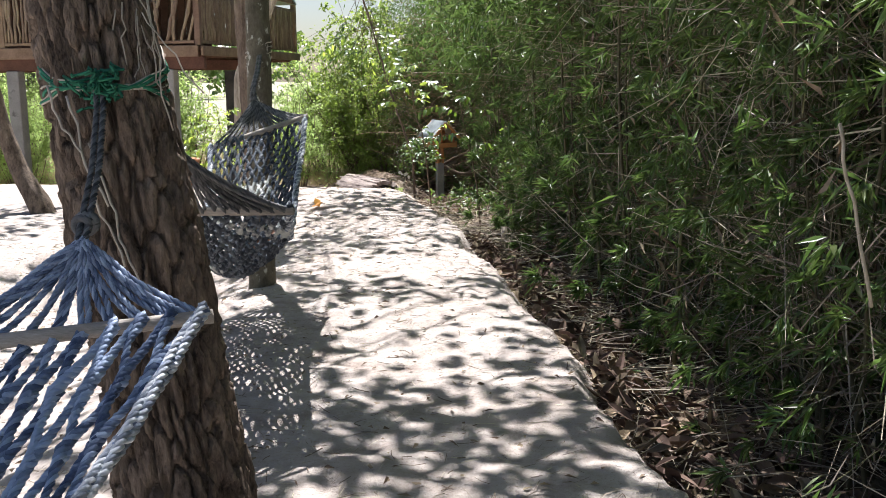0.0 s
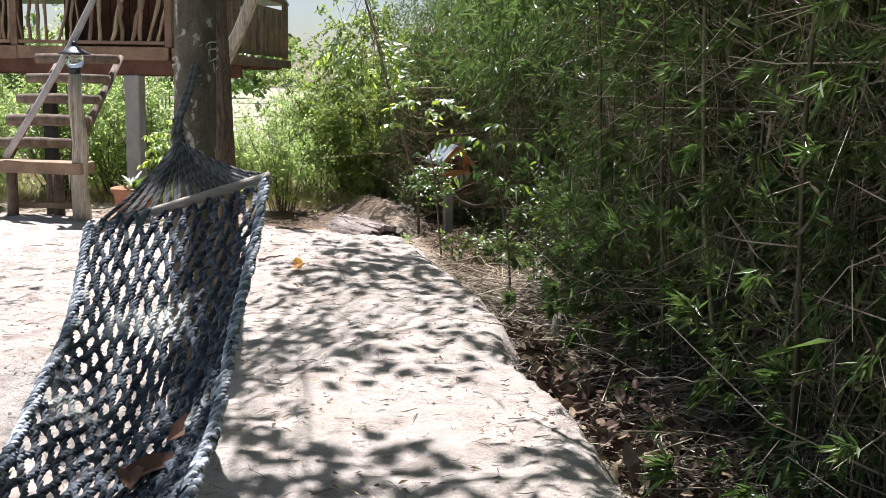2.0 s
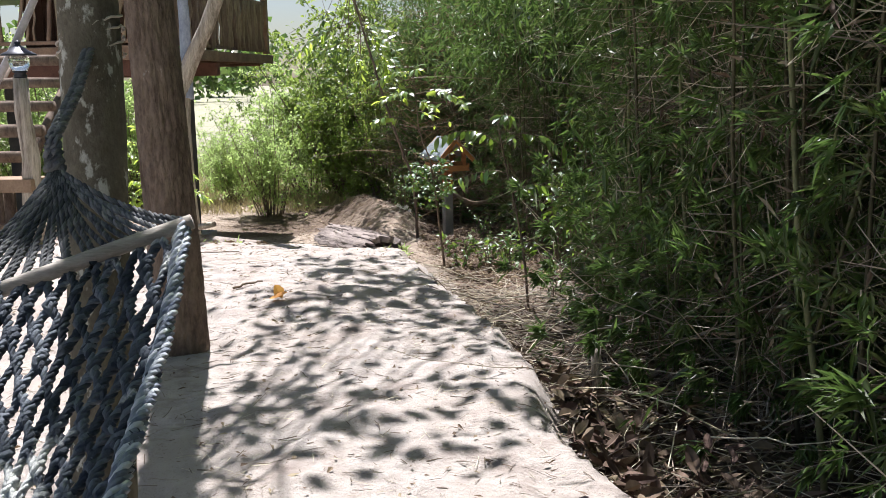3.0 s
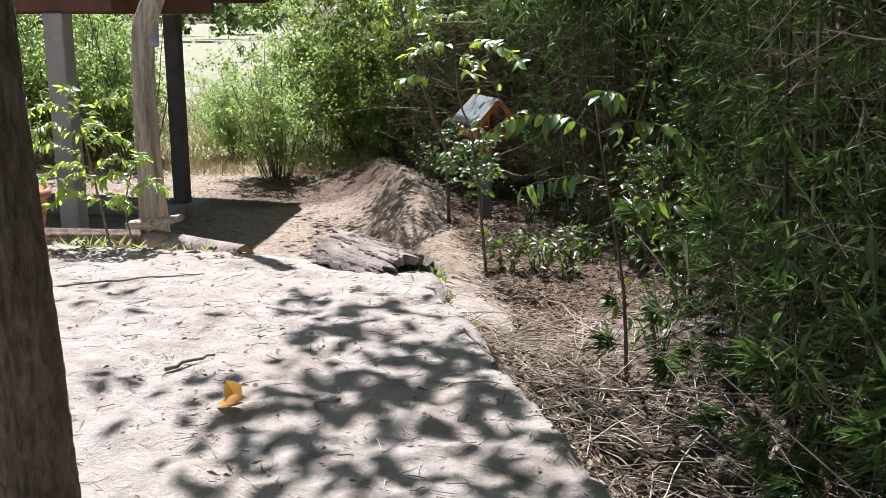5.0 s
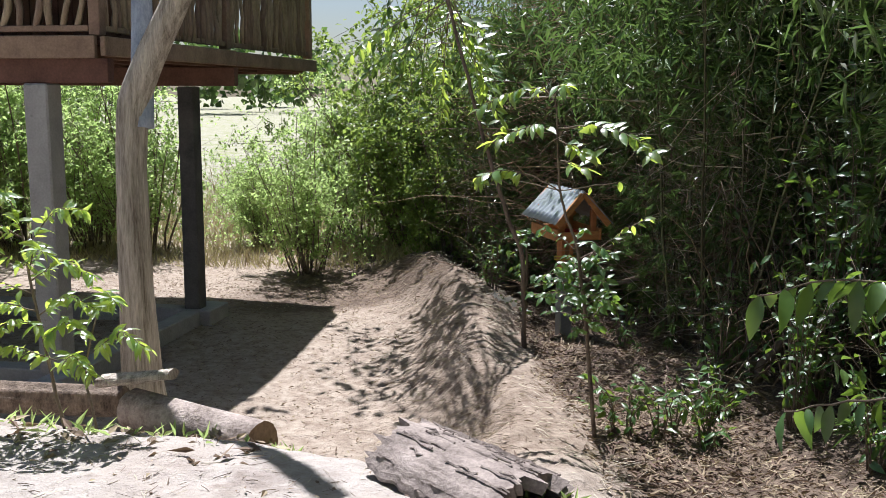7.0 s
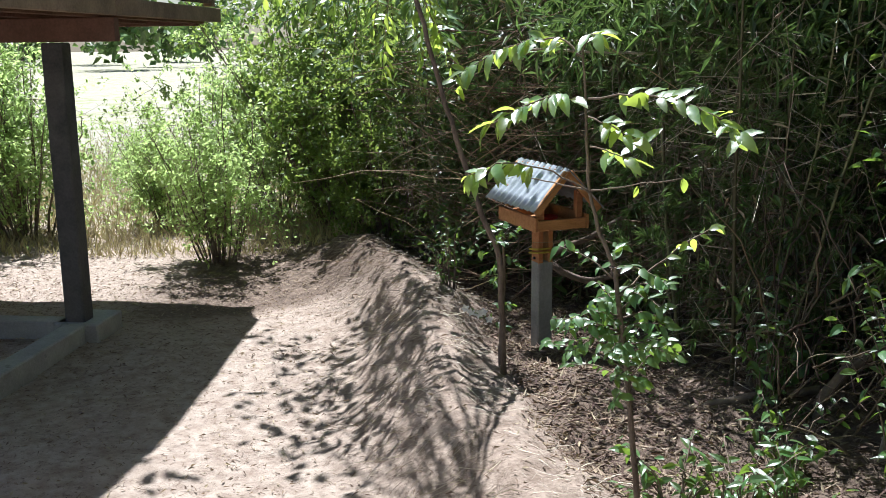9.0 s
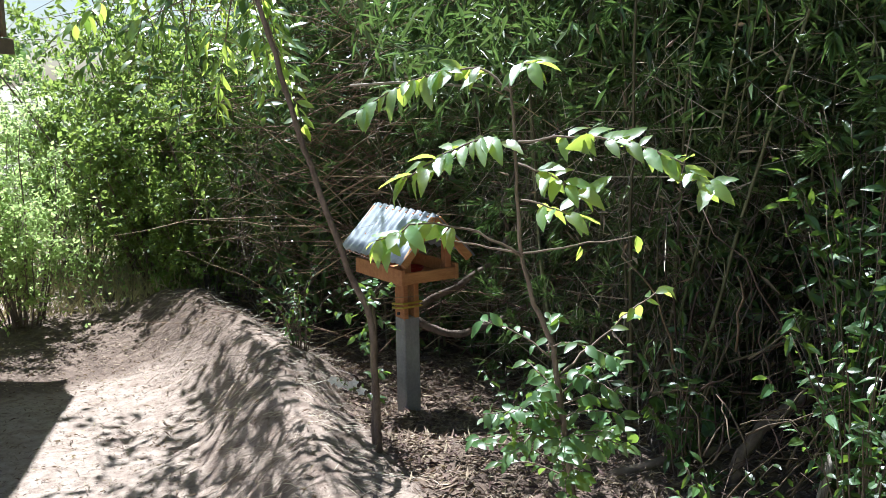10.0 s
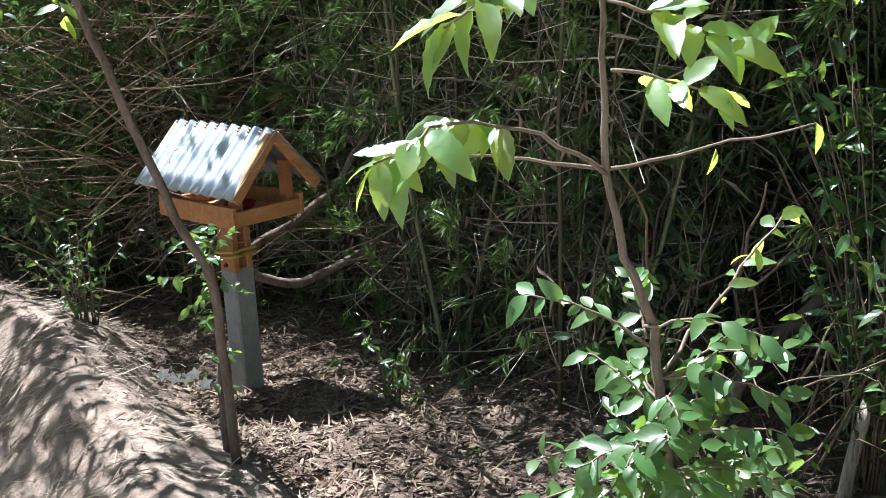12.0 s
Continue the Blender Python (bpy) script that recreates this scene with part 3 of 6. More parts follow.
for i in range(5):
    z, y = 0.68 + 0.225 * i, 13.35 + 0.28 * i
    p = np.array([(-5.1 - 0.02 * i, y, z), (-4.7, y + 0.01, z + 0.012), (-4.22, y, z + 0.005)])
    part("tread", tubes(Heap(), p, np.array([0.058, 0.06, 0.055]) * rng.uniform(0.9, 1.1), 9), BARK_GREY, steps, smooth=True)
for x in (-5.0, -4.3):
    p = np.array([(x, 13.22, 0.4), (x, 13.95, 1.0), (x, 14.75, 1.62)])
    part("stringer", tubes(Heap(), p, np.array([0.045, 0.045, 0.04]), 7), BARK_GREY, steps, smooth=True)
pole = np.array([(-4.87, 13.05, 0.55), (-4.5, 13.07, 1.12), (-4.18, 13.1, 1.66), (-3.95, 13.12, 2.1), (-3.7, 13.2, 2.7)])
part("handrail", tubes(Heap(), pole, np.array([0.035, 0.034, 0.036, 0.034, 0.03]), 8), surface("bleached_pole", (0.3, 0.29, 0.29), (0.52, 0.5, 0.5), 0.8, 6, (1, 1, 1), 0.3, 40), steps, "bleached grey pole", smooth=True)

lantern = thing("lantern_post", "rough log post carrying a small metal and glass lantern", "lantern")
x, y = -4.1, 13.02
p = np.array([(x + 0.03, y, gz(x, y) - 0.1), (x + 0.0, y, 0.3), (x + 0.03, y, 0.7), (x - 0.01, y, 1.1), (x, y, 1.4)])
part("post", tubes(Heap(), p, np.array([0.1, 0.085, 0.08, 0.07, 0.065]), 12), BARK_PALE, lantern, smooth=True)
METAL_DARK = surface("dark_metal", (0.03, 0.03, 0.035), (0.09, 0.095, 0.11), 0.45, 6, (1, 1, 1), 0.1, 40, metal=0.7, spec=0.5)


def turned(profile, at, sides=20):
    """A turned body from (radius, height) pairs."""
    h, n = Heap(), len(profile)
    a = np.arange(sides) * 2 * math.pi / sides
    v = np.array([[(r * math.cos(t), r * math.sin(t), z) for t in a] for r, z in profile]) + np.array(at)
    i = np.arange(n * sides).reshape(n, sides)
    q = np.stack([i[:-1], np.roll(i, -1, 1)[:-1], np.roll(i, -1, 1)[1:], i[1:]], -1).reshape(-1, 4)
    h.add(v, [q, i[:1, ::-1], i[-1:]])
    return h


lamp_base = part("base", turned([(0.05, 0), (0.06, 0.02), (0.045, 0.04), (0.07, 0.06)], (x, y, 1.4)), METAL_DARK, lantern, smooth=True)
glass = bpy.data.materials.new("lantern_glass")
glass.use_nodes = True
gb = glass.node_tree.nodes["Principled BSDF"]
gb.inputs["Transmission Weight"].default_value, gb.inputs["Roughness"].default_value, gb.inputs["IOR"].default_value = 0.9, 0.12, 1.45
gb.inputs["Base Color"].default_value = (0.8, 0.85, 0.82, 1)
part("globe", turned([(0.062, 0), (0.085, 0.04), (0.092, 0.09), (0.08, 0.13)], (x, y, 1.462)), glass, lamp_base, "clear glass globe", smooth=True)
part("cap", turned([(0.155, 0), (0.15, 0.012), (0.09, 0.04), (0.045, 0.075), (0.02, 0.09), (0.028, 0.11), (0.005, 0.13)], (x, y, 1.595)), METAL_DARK, lamp_base, "dark metal cap", smooth=True)

# ---- trees on the path, their unseen shading crowns, and the hammocks ----
def trunk_heap(points, radii, around=40, per_m=26, rough=0.0, ridges=0, seed=0.0, flare=0.0, tall_cells=9.0):
    """A trunk along smoothed points with furrowed bark in its shape."""
    pts, rad = np.array(points, float), np.array(radii, float)
    s = np.concatenate([[0], np.cumsum(np.linalg.norm(np.diff(pts, axis=0), axis=1))])
    n = max(6, int(s[-1] * per_m))
    t = np.linspace(0, s[-1], n)
    c = np.stack([np.interp(t, s, pts[:, i]) for i in range(3)], 1)
    for _ in range(max(1, n // 14)):
        c[1:-1] = (c[:-2] + 2 * c[1:-1] + c[2:]) / 4
    r = np.interp(t, s, rad) * (1 + flare * np.exp(-t / 0.16))
    a = np.arange(around) * 2 * math.pi / around
    tan = unit(np.gradient(c, axis=0))
    e1 = unit(np.cross(tan, np.array([0.2, 1.0, 0.0])))
    e2 = np.cross(tan, e1)
    A, T = np.meshgrid(a, t)
    rr = np.repeat(r[:, None], around, 1)
    if rough:
        bumpy = np.zeros_like(A)
        for i in range(A.shape[0]):
            for j in range(around):
                q = Vector((math.cos(a[j]) * ridges, math.sin(a[j]) * ridges, t[i] * tall_cells + seed))
                warp = noise.noise_vector(q * 1.3) * 0.35
                d = noise.voronoi(q + warp)[0]
                g = noise.noise(Vector((math.cos(a[j]) * 2, math.sin(a[j]) * 2, t[i] * 2.2 + seed)))
                bumpy[i, j] = min(1.0, (d[1] - d[0]) / 0.17) - 0.5 + 0.5 * g + 0.25 * noise.noise(q * 3.5)
        rr = rr * (1 + rough * bumpy)
    v = c[:, None, :] + e1[:, None, :] * (np.cos(A) * rr)[..., None] + e2[:, None, :] * (np.sin(A) * rr)[..., None]
    i = np.arange(n * around).reshape(n, around)
    q = np.stack([i[:-1], np.roll(i, -1, 1)[:-1], np.roll(i, -1, 1)[1:], i[1:]], -1).reshape(-1, 4)
    return Heap().add(v, [q, i[:1, ::-1], i[-1:]])


def crown(tree, centre, size, clumps, per, leaf=0.165, limb_from=None):
    """Limbs and many leaf tufts high above the path, unseen and placed for their shade."""
    c = np.array(centre, float)
    at = c + rng.normal(0, 0.5, (clumps, 3)) * np.array(size)
    # open windows are cut where the sun should reach the path and bank
    foot = at - np.array(SUN_TO) * (at[:, 2:3] / SUN_TO.z)
    keep = np.ones(clumps, bool)
    for wx, wy, rx, ry in ((-0.3, 7.3, 0.85, 0.6), (0.1, 5.9, 0.55, 0.35), (0.0, 4.85, 0.55, 0.42), (-0.3, 8.8, 0.4, 0.25), (-2.0, 11.0, 0.6, 0.8), (-1.6, 12.5, 1.6, 0.6), (-0.7, 14.3, 0.8, 1.0), (-0.8, 16.0, 0.8, 1.3), (-2.5, 15.8, 1.1, 1.4)):
        keep &= ((foot[:, 0] - wx) / rx) ** 2 + ((foot[:, 1] - wy) / ry) ** 2 > rand(0.5, 1.1, clumps)
    at = at[keep]
    clumps = len(at)
    limbs = Heap()
    few = at[::6]
    start = np.repeat(np.array(limb_from, float)[None], len(few), 0) + rng.normal(0, 0.1, (len(few), 3))
    mid = (start + few) / 2 + rng.normal(0, 0.2, (len(few), 3))
    s = np.linspace(0, 1, 6)[None, :, None]
    p = (1 - s) ** 2 * start[:, None] + 2 * s * (1 - s) * mid[:, None] + s ** 2 * few[:, None]
    tubes(limbs, p, np.repeat(np.linspace(0.011, 0.004, 6)[None], len(few), 0), 5)
    part("branchwork", limbs, BARK_GREY, tree, smooth=True, kind="stuff")
    n = clumps * per
    base = np.repeat(at, per, 0) + rng.normal(0, 0.15, (n, 3))
    way = unit(rng.normal(0, 1, (n, 3)) * np.array([1, 1, 0.5]) + np.array([0, 0, -0.2]))
    h = leaves(Heap(), base, way, rng.normal(0, 0.4, (n, 3)) + np.array([0, 0, 1.0]), rand(leaf * 0.7, leaf * 1.2, n), rand(leaf * 0.22, leaf * 0.34, n), SIMPLE)
    part("crown", h, LEAF_SHRUB, tree, "unseen crown of green leaves placed to shade the ground", kind="stuff")


big_tree = thing("furrowed_tree", "thick leaning tree trunk with deeply furrowed brown bark", "tree")
part("trunk", trunk_heap([(-0.27, 3.2, -0.15), (-0.295, 3.2, 0.05), (-0.39, 3.25, 0.6), (-0.50, 3.25, 1.4), (-0.68, 3.3, 2.6), (-0.95, 3.5, 4.2)],
                         [0.165, 0.158, 0.15, 0.136, 0.122, 0.095], 200, 100, 0.26, 4.6, 0.3, 0.04, 7.5), BARK_RED, big_tree, smooth=True)
crown(big_tree, (-0.75, 6.6, 5.0), (2.2, 1.6, 0.5), 180, 8, limb_from=(-0.95, 3.5, 4.0))

slim_tree = thing("slim_tree", "slim straight tree trunk with grey mottled bark", "tree", "slim trees on the path")
part("trunk", trunk_heap([(-0.965, 6.7, -0.2), (-0.965, 6.7, 0.0), (-0.972, 6.8, 0.6), (-0.98, 6.9, 1.2), (-1.0, 7.1, 3.8)], [0.092, 0.082, 0.077, 0.076, 0.058], 40, 30, 0.03, 2.2, 4.0, 0.12), BARK_LICHEN, slim_tree, smooth=True)
crown(slim_tree, (-1.2, 9.6, 5.0), (1.6, 2.4, 0.5), 150, 8, limb_from=(-1.05, 6.7, 3.7))

slim_tree2 = thing("slim_tree", "slim tree trunk widening at its foot, brown bark", "tree", "slim trees on the path")
part("trunk", trunk_heap([(-1.615, 9.42, -0.35), (-1.615, 9.41, -0.08), (-1.635, 9.4, 0.6), (-1.655, 9.39, 1.4), (-1.75, 9.35, 4.0)], [0.14, 0.132, 0.125, 0.117, 0.08], 110, 60, 0.1, 4.6, 9.0, 0.04, 7.0), BARK_GREY, slim_tree2, smooth=True)
crown(slim_tree2, (-1.5, 13.2, 5.2), (1.6, 1.5, 0.5), 100, 8, limb_from=(-1.75, 9.35, 3.9))

pale_tree = thing("pale_forked_tree", "bare pale forked trunk with peeling bark beside a fallen log", "tree")
part("trunk", trunk_heap([(-3.2, 14.62, -1.0), (-3.16, 14.6, -0.68), (-3.165, 14.56, -0.3), (-3.165, 14.53, 0.28), (-3.165, 14.53, 0.93), (-3.14, 14.53, 1.32), (-3.0, 14.51, 1.6), (-2.83, 14.48, 1.89), (-2.51, 14.41, 2.6), (-2.27, 14.41, 3.8)],
                         [0.17, 0.145, 0.115, 0.093, 0.083, 0.084, 0.077, 0.071, 0.065, 0.053], 72, 40, 0.07, 2.6, 1.7, 0.1, 2.0), BARK_PALE, pale_tree, smooth=True)
BLUISH = surface("bark_bluish", (0.2, 0.23, 0.3), (0.42, 0.46, 0.55), 0.8, 5, (2, 2, 1), 0.3, 40)
part("branch", trunk_heap([(-3.09, 14.53, 1.17), (-3.1, 14.59, 1.53), (-3.11, 14.65, 1.95), (-3.17, 14.77, 2.84), (-3.35, 14.89, 4.0)], [0.065, 0.06, 0.056, 0.048, 0.036], 16, 18, 0.05, 2.0, 3.0), BLUISH, pale_tree, "bluish grey upright branch", smooth=True)

left_tree = thing("leaning_tree", "grey leaning tree trunk at the path's far side", "tree")
part("trunk", trunk_heap([(-3.8, 9.85, -0.3), (-3.9, 9.9, 0.05), (-4.14, 10.0, 0.38), (-4.3, 10.05, 0.8), (-4.42, 10.1, 1.3), (-4.75, 10.2, 1.9), (-5.3, 10.4, 3.2)], [0.13, 0.11, 0.085, 0.075, 0.07, 0.065, 0.05], 30, 22, 0.07, 2.4, 6.0, 0.2), BARK_RED, left_tree, smooth=True)
crown(left_tree, (-5.0, 11.6, 4.6), (1.3, 1.3, 0.5), 40, 8, limb_from=(-5.3, 10.4, 3.1))


def hammock(name, label, knot_a, bar_a, bar_b, knot_b, sag, cells, material, cord_r, rows):
    """A rope net between two spreader bars. bar_a, bar_b: (left end, right end)."""
    ob = thing(name, label, "hammock")
    A, B = [np.array(p, float) for p in bar_a], [np.array(p, float) for p in bar_b]

    def net(s, t):
        """A place on the net: s along from bar a to b, t across."""
        p = (A[0] * (1 - t) + A[1] * t) * (1 - s) + (B[0] * (1 - t) + B[1] * t) * s
        z = sag * 4 * s * (1 - s) * (1 + 0.55 * (1 - (2 * t - 1) ** 2)) + 0.02 * math.sin(17 * s + 5 * t)
        c = (A[0] + A[1]) / 2 * (1 - s) + (B[0] + B[1]) / 2 * s
        pinch = 1 - 0.16 * math.sin(math.pi * s)
        p = c + (p - c) * pinch
        return p - np.array([0, 0, z])

    cords = Heap()
    for j in range(cells + 1):
        for way in (-1, 1):
            pts = []
            for i in range(rows + 1):
                # zigzag cords meet their neighbours at every row
                k = j + (0.5 * way if i % 2 else 0)
                k = min(max(k, 0), cells)
                mid = net(i / rows, k / cells)
                pts.append(mid + rng.normal(0, 0.0035, 3))
                if i < rows:
                    k2 = min(max(j + (0.5 * way if (i + 1) % 2 else 0), 0), cells)
                    pts.append(net((i + 0.5) / rows, (k * 0.62 + k2 * 0.38) / cells) + rng.normal(0, 0.003, 3))
            pts = np.array(pts)
            r = cord_r * np.where(np.arange(len(pts)) % 2, 0.85, 1.35) * rand(0.8, 1.2, len(pts))
            braid(cords, pts, r, 0.045)
    part("net", cords, material, ob, smooth=True)
    edge = Heap()
    for t in (0.0, 1.0):
        for off in (0, 1, 2):
            pts = np.array([net(s, t) + np.array([0.008 * math.sin(40 * s + off * 2), 0, 0.008 * math.cos(40 * s + off * 2)]) for s in np.linspace(0, 1, 60)])
            braid(edge, pts, cord_r * 1.1, 0.05)
    part("edge_cord", edge, ROPE_WHITE, ob, smooth=True)
    for ends, knot in ((A, knot_a), (B, knot_b)):
        tag = Heap()
        d = (ends[1] - ends[0]) * 0.03
        tubes(tag, np.array([ends[0] - d, (ends[0] + ends[1]) / 2, ends[1] + d]), np.array([0.015, 0.016, 0.015]), 8)
        part("spreader_bar", tag, BAR_WOOD, ob, "worn wooden spreader bar", smooth=True)
        if knot is None:
            continue
        k = np.array(knot, float)
        for j in range(cells + 1):
            e = ends[0] + (ends[1] - ends[0]) * j / cells
            s = np.linspace(0, 1, 6)[:, None]
            for o in (-1, 1):
                fan = Heap()
                pts = k + (e - k) * s + np.array([0, 0, -0.02]) * np.sin(math.pi * s) + o * 0.004
                braid(fan, pts + rng.normal(0, 0.002, (6, 3)), cord_r * 0.72, 0.05)
                part("fan_cord", fan, material if name == "blue_hammock" else ROPE_DARK, ob, smooth=True)
    return ob, net


G1 = (-0.31, 2.66, 0.93)
blue_hammock, net1 = hammock("blue_hammock", "blue and white knotted rope hammock tied to the furrowed tree", G1,
                             ((-0.62, 2.5, 0.735), (-0.05, 2.62, 0.78)), ((-0.95, 0.1, 0.75), (-0.42, 0.0, 0.72)), (-0.75, -0.6, 1.0), 0.3, 10, ROPE_BLUE, 0.0094, 18)
hang = Heap()
for o in (-0.008, 0.008):
    braid(hang, np.array([(-0.31 + o, 2.66, 0.93), (-0.35 + o, 2.85, 1.06), (-0.41 + o, 3.04, 1.18), (-0.425 + o, 3.08, 1.23)]), 0.0075, 0.04)
hanger = part("hanging_rope", hang, ROPE_DARK, blue_hammock, "dark hanging rope", smooth=True)
ring = Heap()
a = np.linspace(0, 2 * math.pi, 17)
for k, r in ((0, 0.016), (1, 0.02), (2, 0.017)):
    tubes(ring, np.stack([-0.325 + r * np.cos(a), np.full(17, 2.7 + 0.02 * k), 0.955 + r * np.sin(a)], 1), np.full(17, 0.008), 7)
part("knot", ring, ROPE_DARK, hanger, "black rubber loop", smooth=True)

KN2 = (-0.93, 6.54, 1.13)
grey_hammock, net2 = hammock("grey_hammock", "weathered grey rope hammock between two trees", (-0.52, 3.95, 1.0),
                             ((-0.75, 4.2, 0.78), (-0.21, 4.15, 0.79)), ((-1.1, 6.2, 0.87), (-0.58, 6.32, 1.04)), KN2, 0.3, 12, ROPE_GREY, 0.0092, 40)
for o in (-0.007, 0.007):
    hang = Heap()
    braid(hang, np.array([(-0.93 + o, 6.54, 1.13), (-0.935 + o, 6.555, 1.2), (-0.945 + o, 6.72, 1.3), (-0.96 + o, 6.85, 1.4)]), np.array([0.02, 0.011, 0.011, 0.01]), 0.05)
    part("hanging_rope", hang, ROPE_DARK, grey_hammock, "dark hanging rope", smooth=True)
    hang = Heap()
    braid(hang, np.array([(-0.52 + o, 3.95, 1.0), (-0.5 + o, 3.75, 1.06), (-0.46 + o, 3.4, 1.15)]), np.array([0.014, 0.01, 0.009]), 0.05)
    part("hanging_rope", hang, ROPE_DARK, grey_hammock, "dark hanging rope", smooth=True)



def coil(heap, centre, radius, z, r, turns=1, tilt=0.03, wob=0.006, n=40, start=0.0):
    a = np.linspace(start, start + 2 * math.pi * turns, n * turns)
    pts = np.stack([centre[0] + (radius + r) * np.cos(a), centre[1] + (radius + r) * np.sin(a), z + tilt * np.cos(a) + np.linspace(0, 0.03, len(a))], 1)
    tubes(heap, pts + rng.normal(0, wob * 0.3, pts.shape), np.full(len(a), r), 5)


def loop(heap, spread_z, r):
    """A string round the furrowed tree that dips to the knot at its front."""
    a = np.linspace(0, 2 * math.pi, 60)
    z = 1.235 + spread_z * (1 - np.cos(a + 1.2)) / 2 * 1.6 + 0.006 * np.sin(5 * a + 40 * spread_z)
    rad = 0.15 + r + 0.004 * np.sin(7 * a + 90 * spread_z)
    c = np.array((-0.478, 3.25))
    tubes(heap, np.stack([c[0] + rad * np.cos(a), c[1] + rad * np.sin(a), z], 1), np.full(60, r), 5)


green = thing("green_rope", "green rope with pale string knotted round the furrowed tree", "rope")
h = Heap()
for sp in (-0.05, -0.02, 0.03, 0.06, 0.08):
    loop(h, sp, 0.0045)
for i in range(34):
    c = np.array((-0.42, 3.072, 1.235)) + rng.normal(0, 0.018, 3)
    tubes(h, np.cumsum(np.concatenate([[c], rng.normal(0, 0.011, (6, 3))]), 0), np.full(7, 0.0038), 4)
part("rope", h, ROPE_GREEN, green, smooth=True)
h = Heap()
for sp in (-0.06, -0.035, 0.0, 0.04, 0.07, 0.09):
    loop(h, sp, 0.003)
    part("string", h, ROPE_PALE, green, "pale frayed string", smooth=True)
    h = Heap()
for x0, z0, ln in ((-0.56, 1.25, 0.3), (-0.51, 1.22, 0.42), (-0.45, 1.1, 0.4)):
    s = np.linspace(0, 1, 14)[:, None]
    pts = np.array((x0, 3.075, z0)) + s * np.array((0.12, -0.02, -ln)) + rng.normal(0, 0.008, (14, 3)).cumsum(0) * 0.6
    part("string", tubes(Heap(), pts, np.full(14, 0.0032), 5), ROPE_PALE, green, "pale frayed string", smooth=True)
h = Heap()
for i in range(14):
    s = np.linspace(0, 1, 8)[:, None]
    x0 = rng.uniform(-0.40, -0.34)
    pts = np.array((x0, 3.2 + rng.normal(0, 0.03), 1.42 + rng.normal(0, 0.03))) + s * np.array((rng.normal(0.03, 0.05), 0, -rng.uniform(0.1, 0.32))) + rng.normal(0, 0.01, (8, 3)).cumsum(0) * 0.7
    tubes(h, pts, np.full(8, 0.002), 4)
part("fringe", h, ROPE_PALE, green, "hanging frayed fibres", smooth=True, kind="stuff")

cord = thing("cord", "dark cord wound round the slim tree above the hammock", "rope")
h = Heap()
for z in (1.36, 1.4, 1.425):
    coil(h, (-0.983, 6.93), 0.077, z, 0.0035, tilt=0.03)
part("rope", h, ROPE_PALE, cord, smooth=True)

# ---- bird feeder ----
feeder = thing("bird_feeder", "wooden bird feeder with a corrugated zinc roof on a concrete post", "bird feeder")
AX = math.atan2(-0.8, 0.33)
feeder.matrix_world = Matrix.Translation((-0.625, 18.7, 0.03)) @ Matrix.Rotation(AX, 4, "Z") @ Matrix.Scale(0.95, 4)
# local x runs along the ridge, -y faces the path
LR, HW, ZR, ZE = 0.9, 0.315, 0.485, 0.17
for s, nm in ((-1, "roof_sheet"), (1, "roof_sheet")):
    h = Heap()
    n = 97
    xs = np.linspace(-LR / 2, LR / 2, n)
    wave = 0.011 * np.cos(2 * math.pi * xs / 0.096)
    slope = unit(np.array([0, s * HW, ZE - ZR]))
    nor = np.array([0, s * (ZR - ZE), HW]) / math.hypot(ZR - ZE, HW)
    rows = []
    for thick in (0.0, -0.003):
        for t in (0.0, 0.25, 0.5, 0.75, 1.0):
            base = np.array([0, s * HW * t, ZR + (ZE - ZR) * t])
            rows.append(np.stack([xs, np.full(n, base[1]), np.full(n, base[2])], 1) + nor * (wave + thick)[:, None])
    v = np.concatenate(rows)
    i = np.arange(10 * n).reshape(10, n)
    f = []
    for r in (0, 1, 2, 3):
        f.append(np.stack([i[r, :-1], i[r, 1:], i[r + 1, 1:], i[r + 1, :-1]], 1))
        f.append(np.stack([i[r + 6, :-1], i[r + 6, 1:], i[r + 5, 1:], i[r + 5, :-1]], 1))
    f.append(np.stack([i[4, :-1], i[4, 1:], i[9, 1:], i[9, :-1]], 1))
    h.add(v, f)
    part(nm, h, ZINC, feeder, "corrugated zinc sheet", smooth=True)
for x in (-LR / 2 + 0.05, LR / 2 - 0.03):
    for s in (-1, 1):
        board("rafter", (x, s * 0.01, ZR - 0.035), (x, s * (HW - 0.04), ZE - 0.02), 0.03, 0.06, WOOD_FEEDER, feeder, roll_up=(0, 0, 1), bevel=0.003)
TRAY = 0.0
board("floor", (-0.32, 0, TRAY), (0.32, 0, TRAY), 0.42, 0.025, WOOD_FEEDER, feeder, bevel=0.003)
for s in (-1, 1):
    board("side_board", (-0.34, s * 0.225, TRAY + 0.045), (0.34, s * 0.225, TRAY + 0.045), 0.028, 0.115, WOOD_FEEDER, feeder, bevel=0.004)
    board("end_board", (s * 0.325, -0.21, TRAY + 0.035), (s * 0.325, 0.21, TRAY + 0.035), 0.026, 0.08, WOOD_FEEDER, feeder, bevel=0.004)
    for x in (-0.28, 0.28):
        board("corner_post", (x, s * 0.17, TRAY + 0.01), (x, s * 0.17, 0.29), 0.055, 0.055, WOOD_FEEDER, feeder, roll_up=(0, 1, 0), bevel=0.004)
board("ridge_beam", (-LR / 2 + 0.02, 0, ZR - 0.045), (LR / 2 - 0.01, 0, ZR - 0.045), 0.035, 0.05, WOOD_FEEDER, feeder, bevel=0.004)
RED = surface("red_dish", (0.3, 0.02, 0.02), (0.5, 0.05, 0.04), 0.5, 6, (1, 1, 1), 0.05, 30)
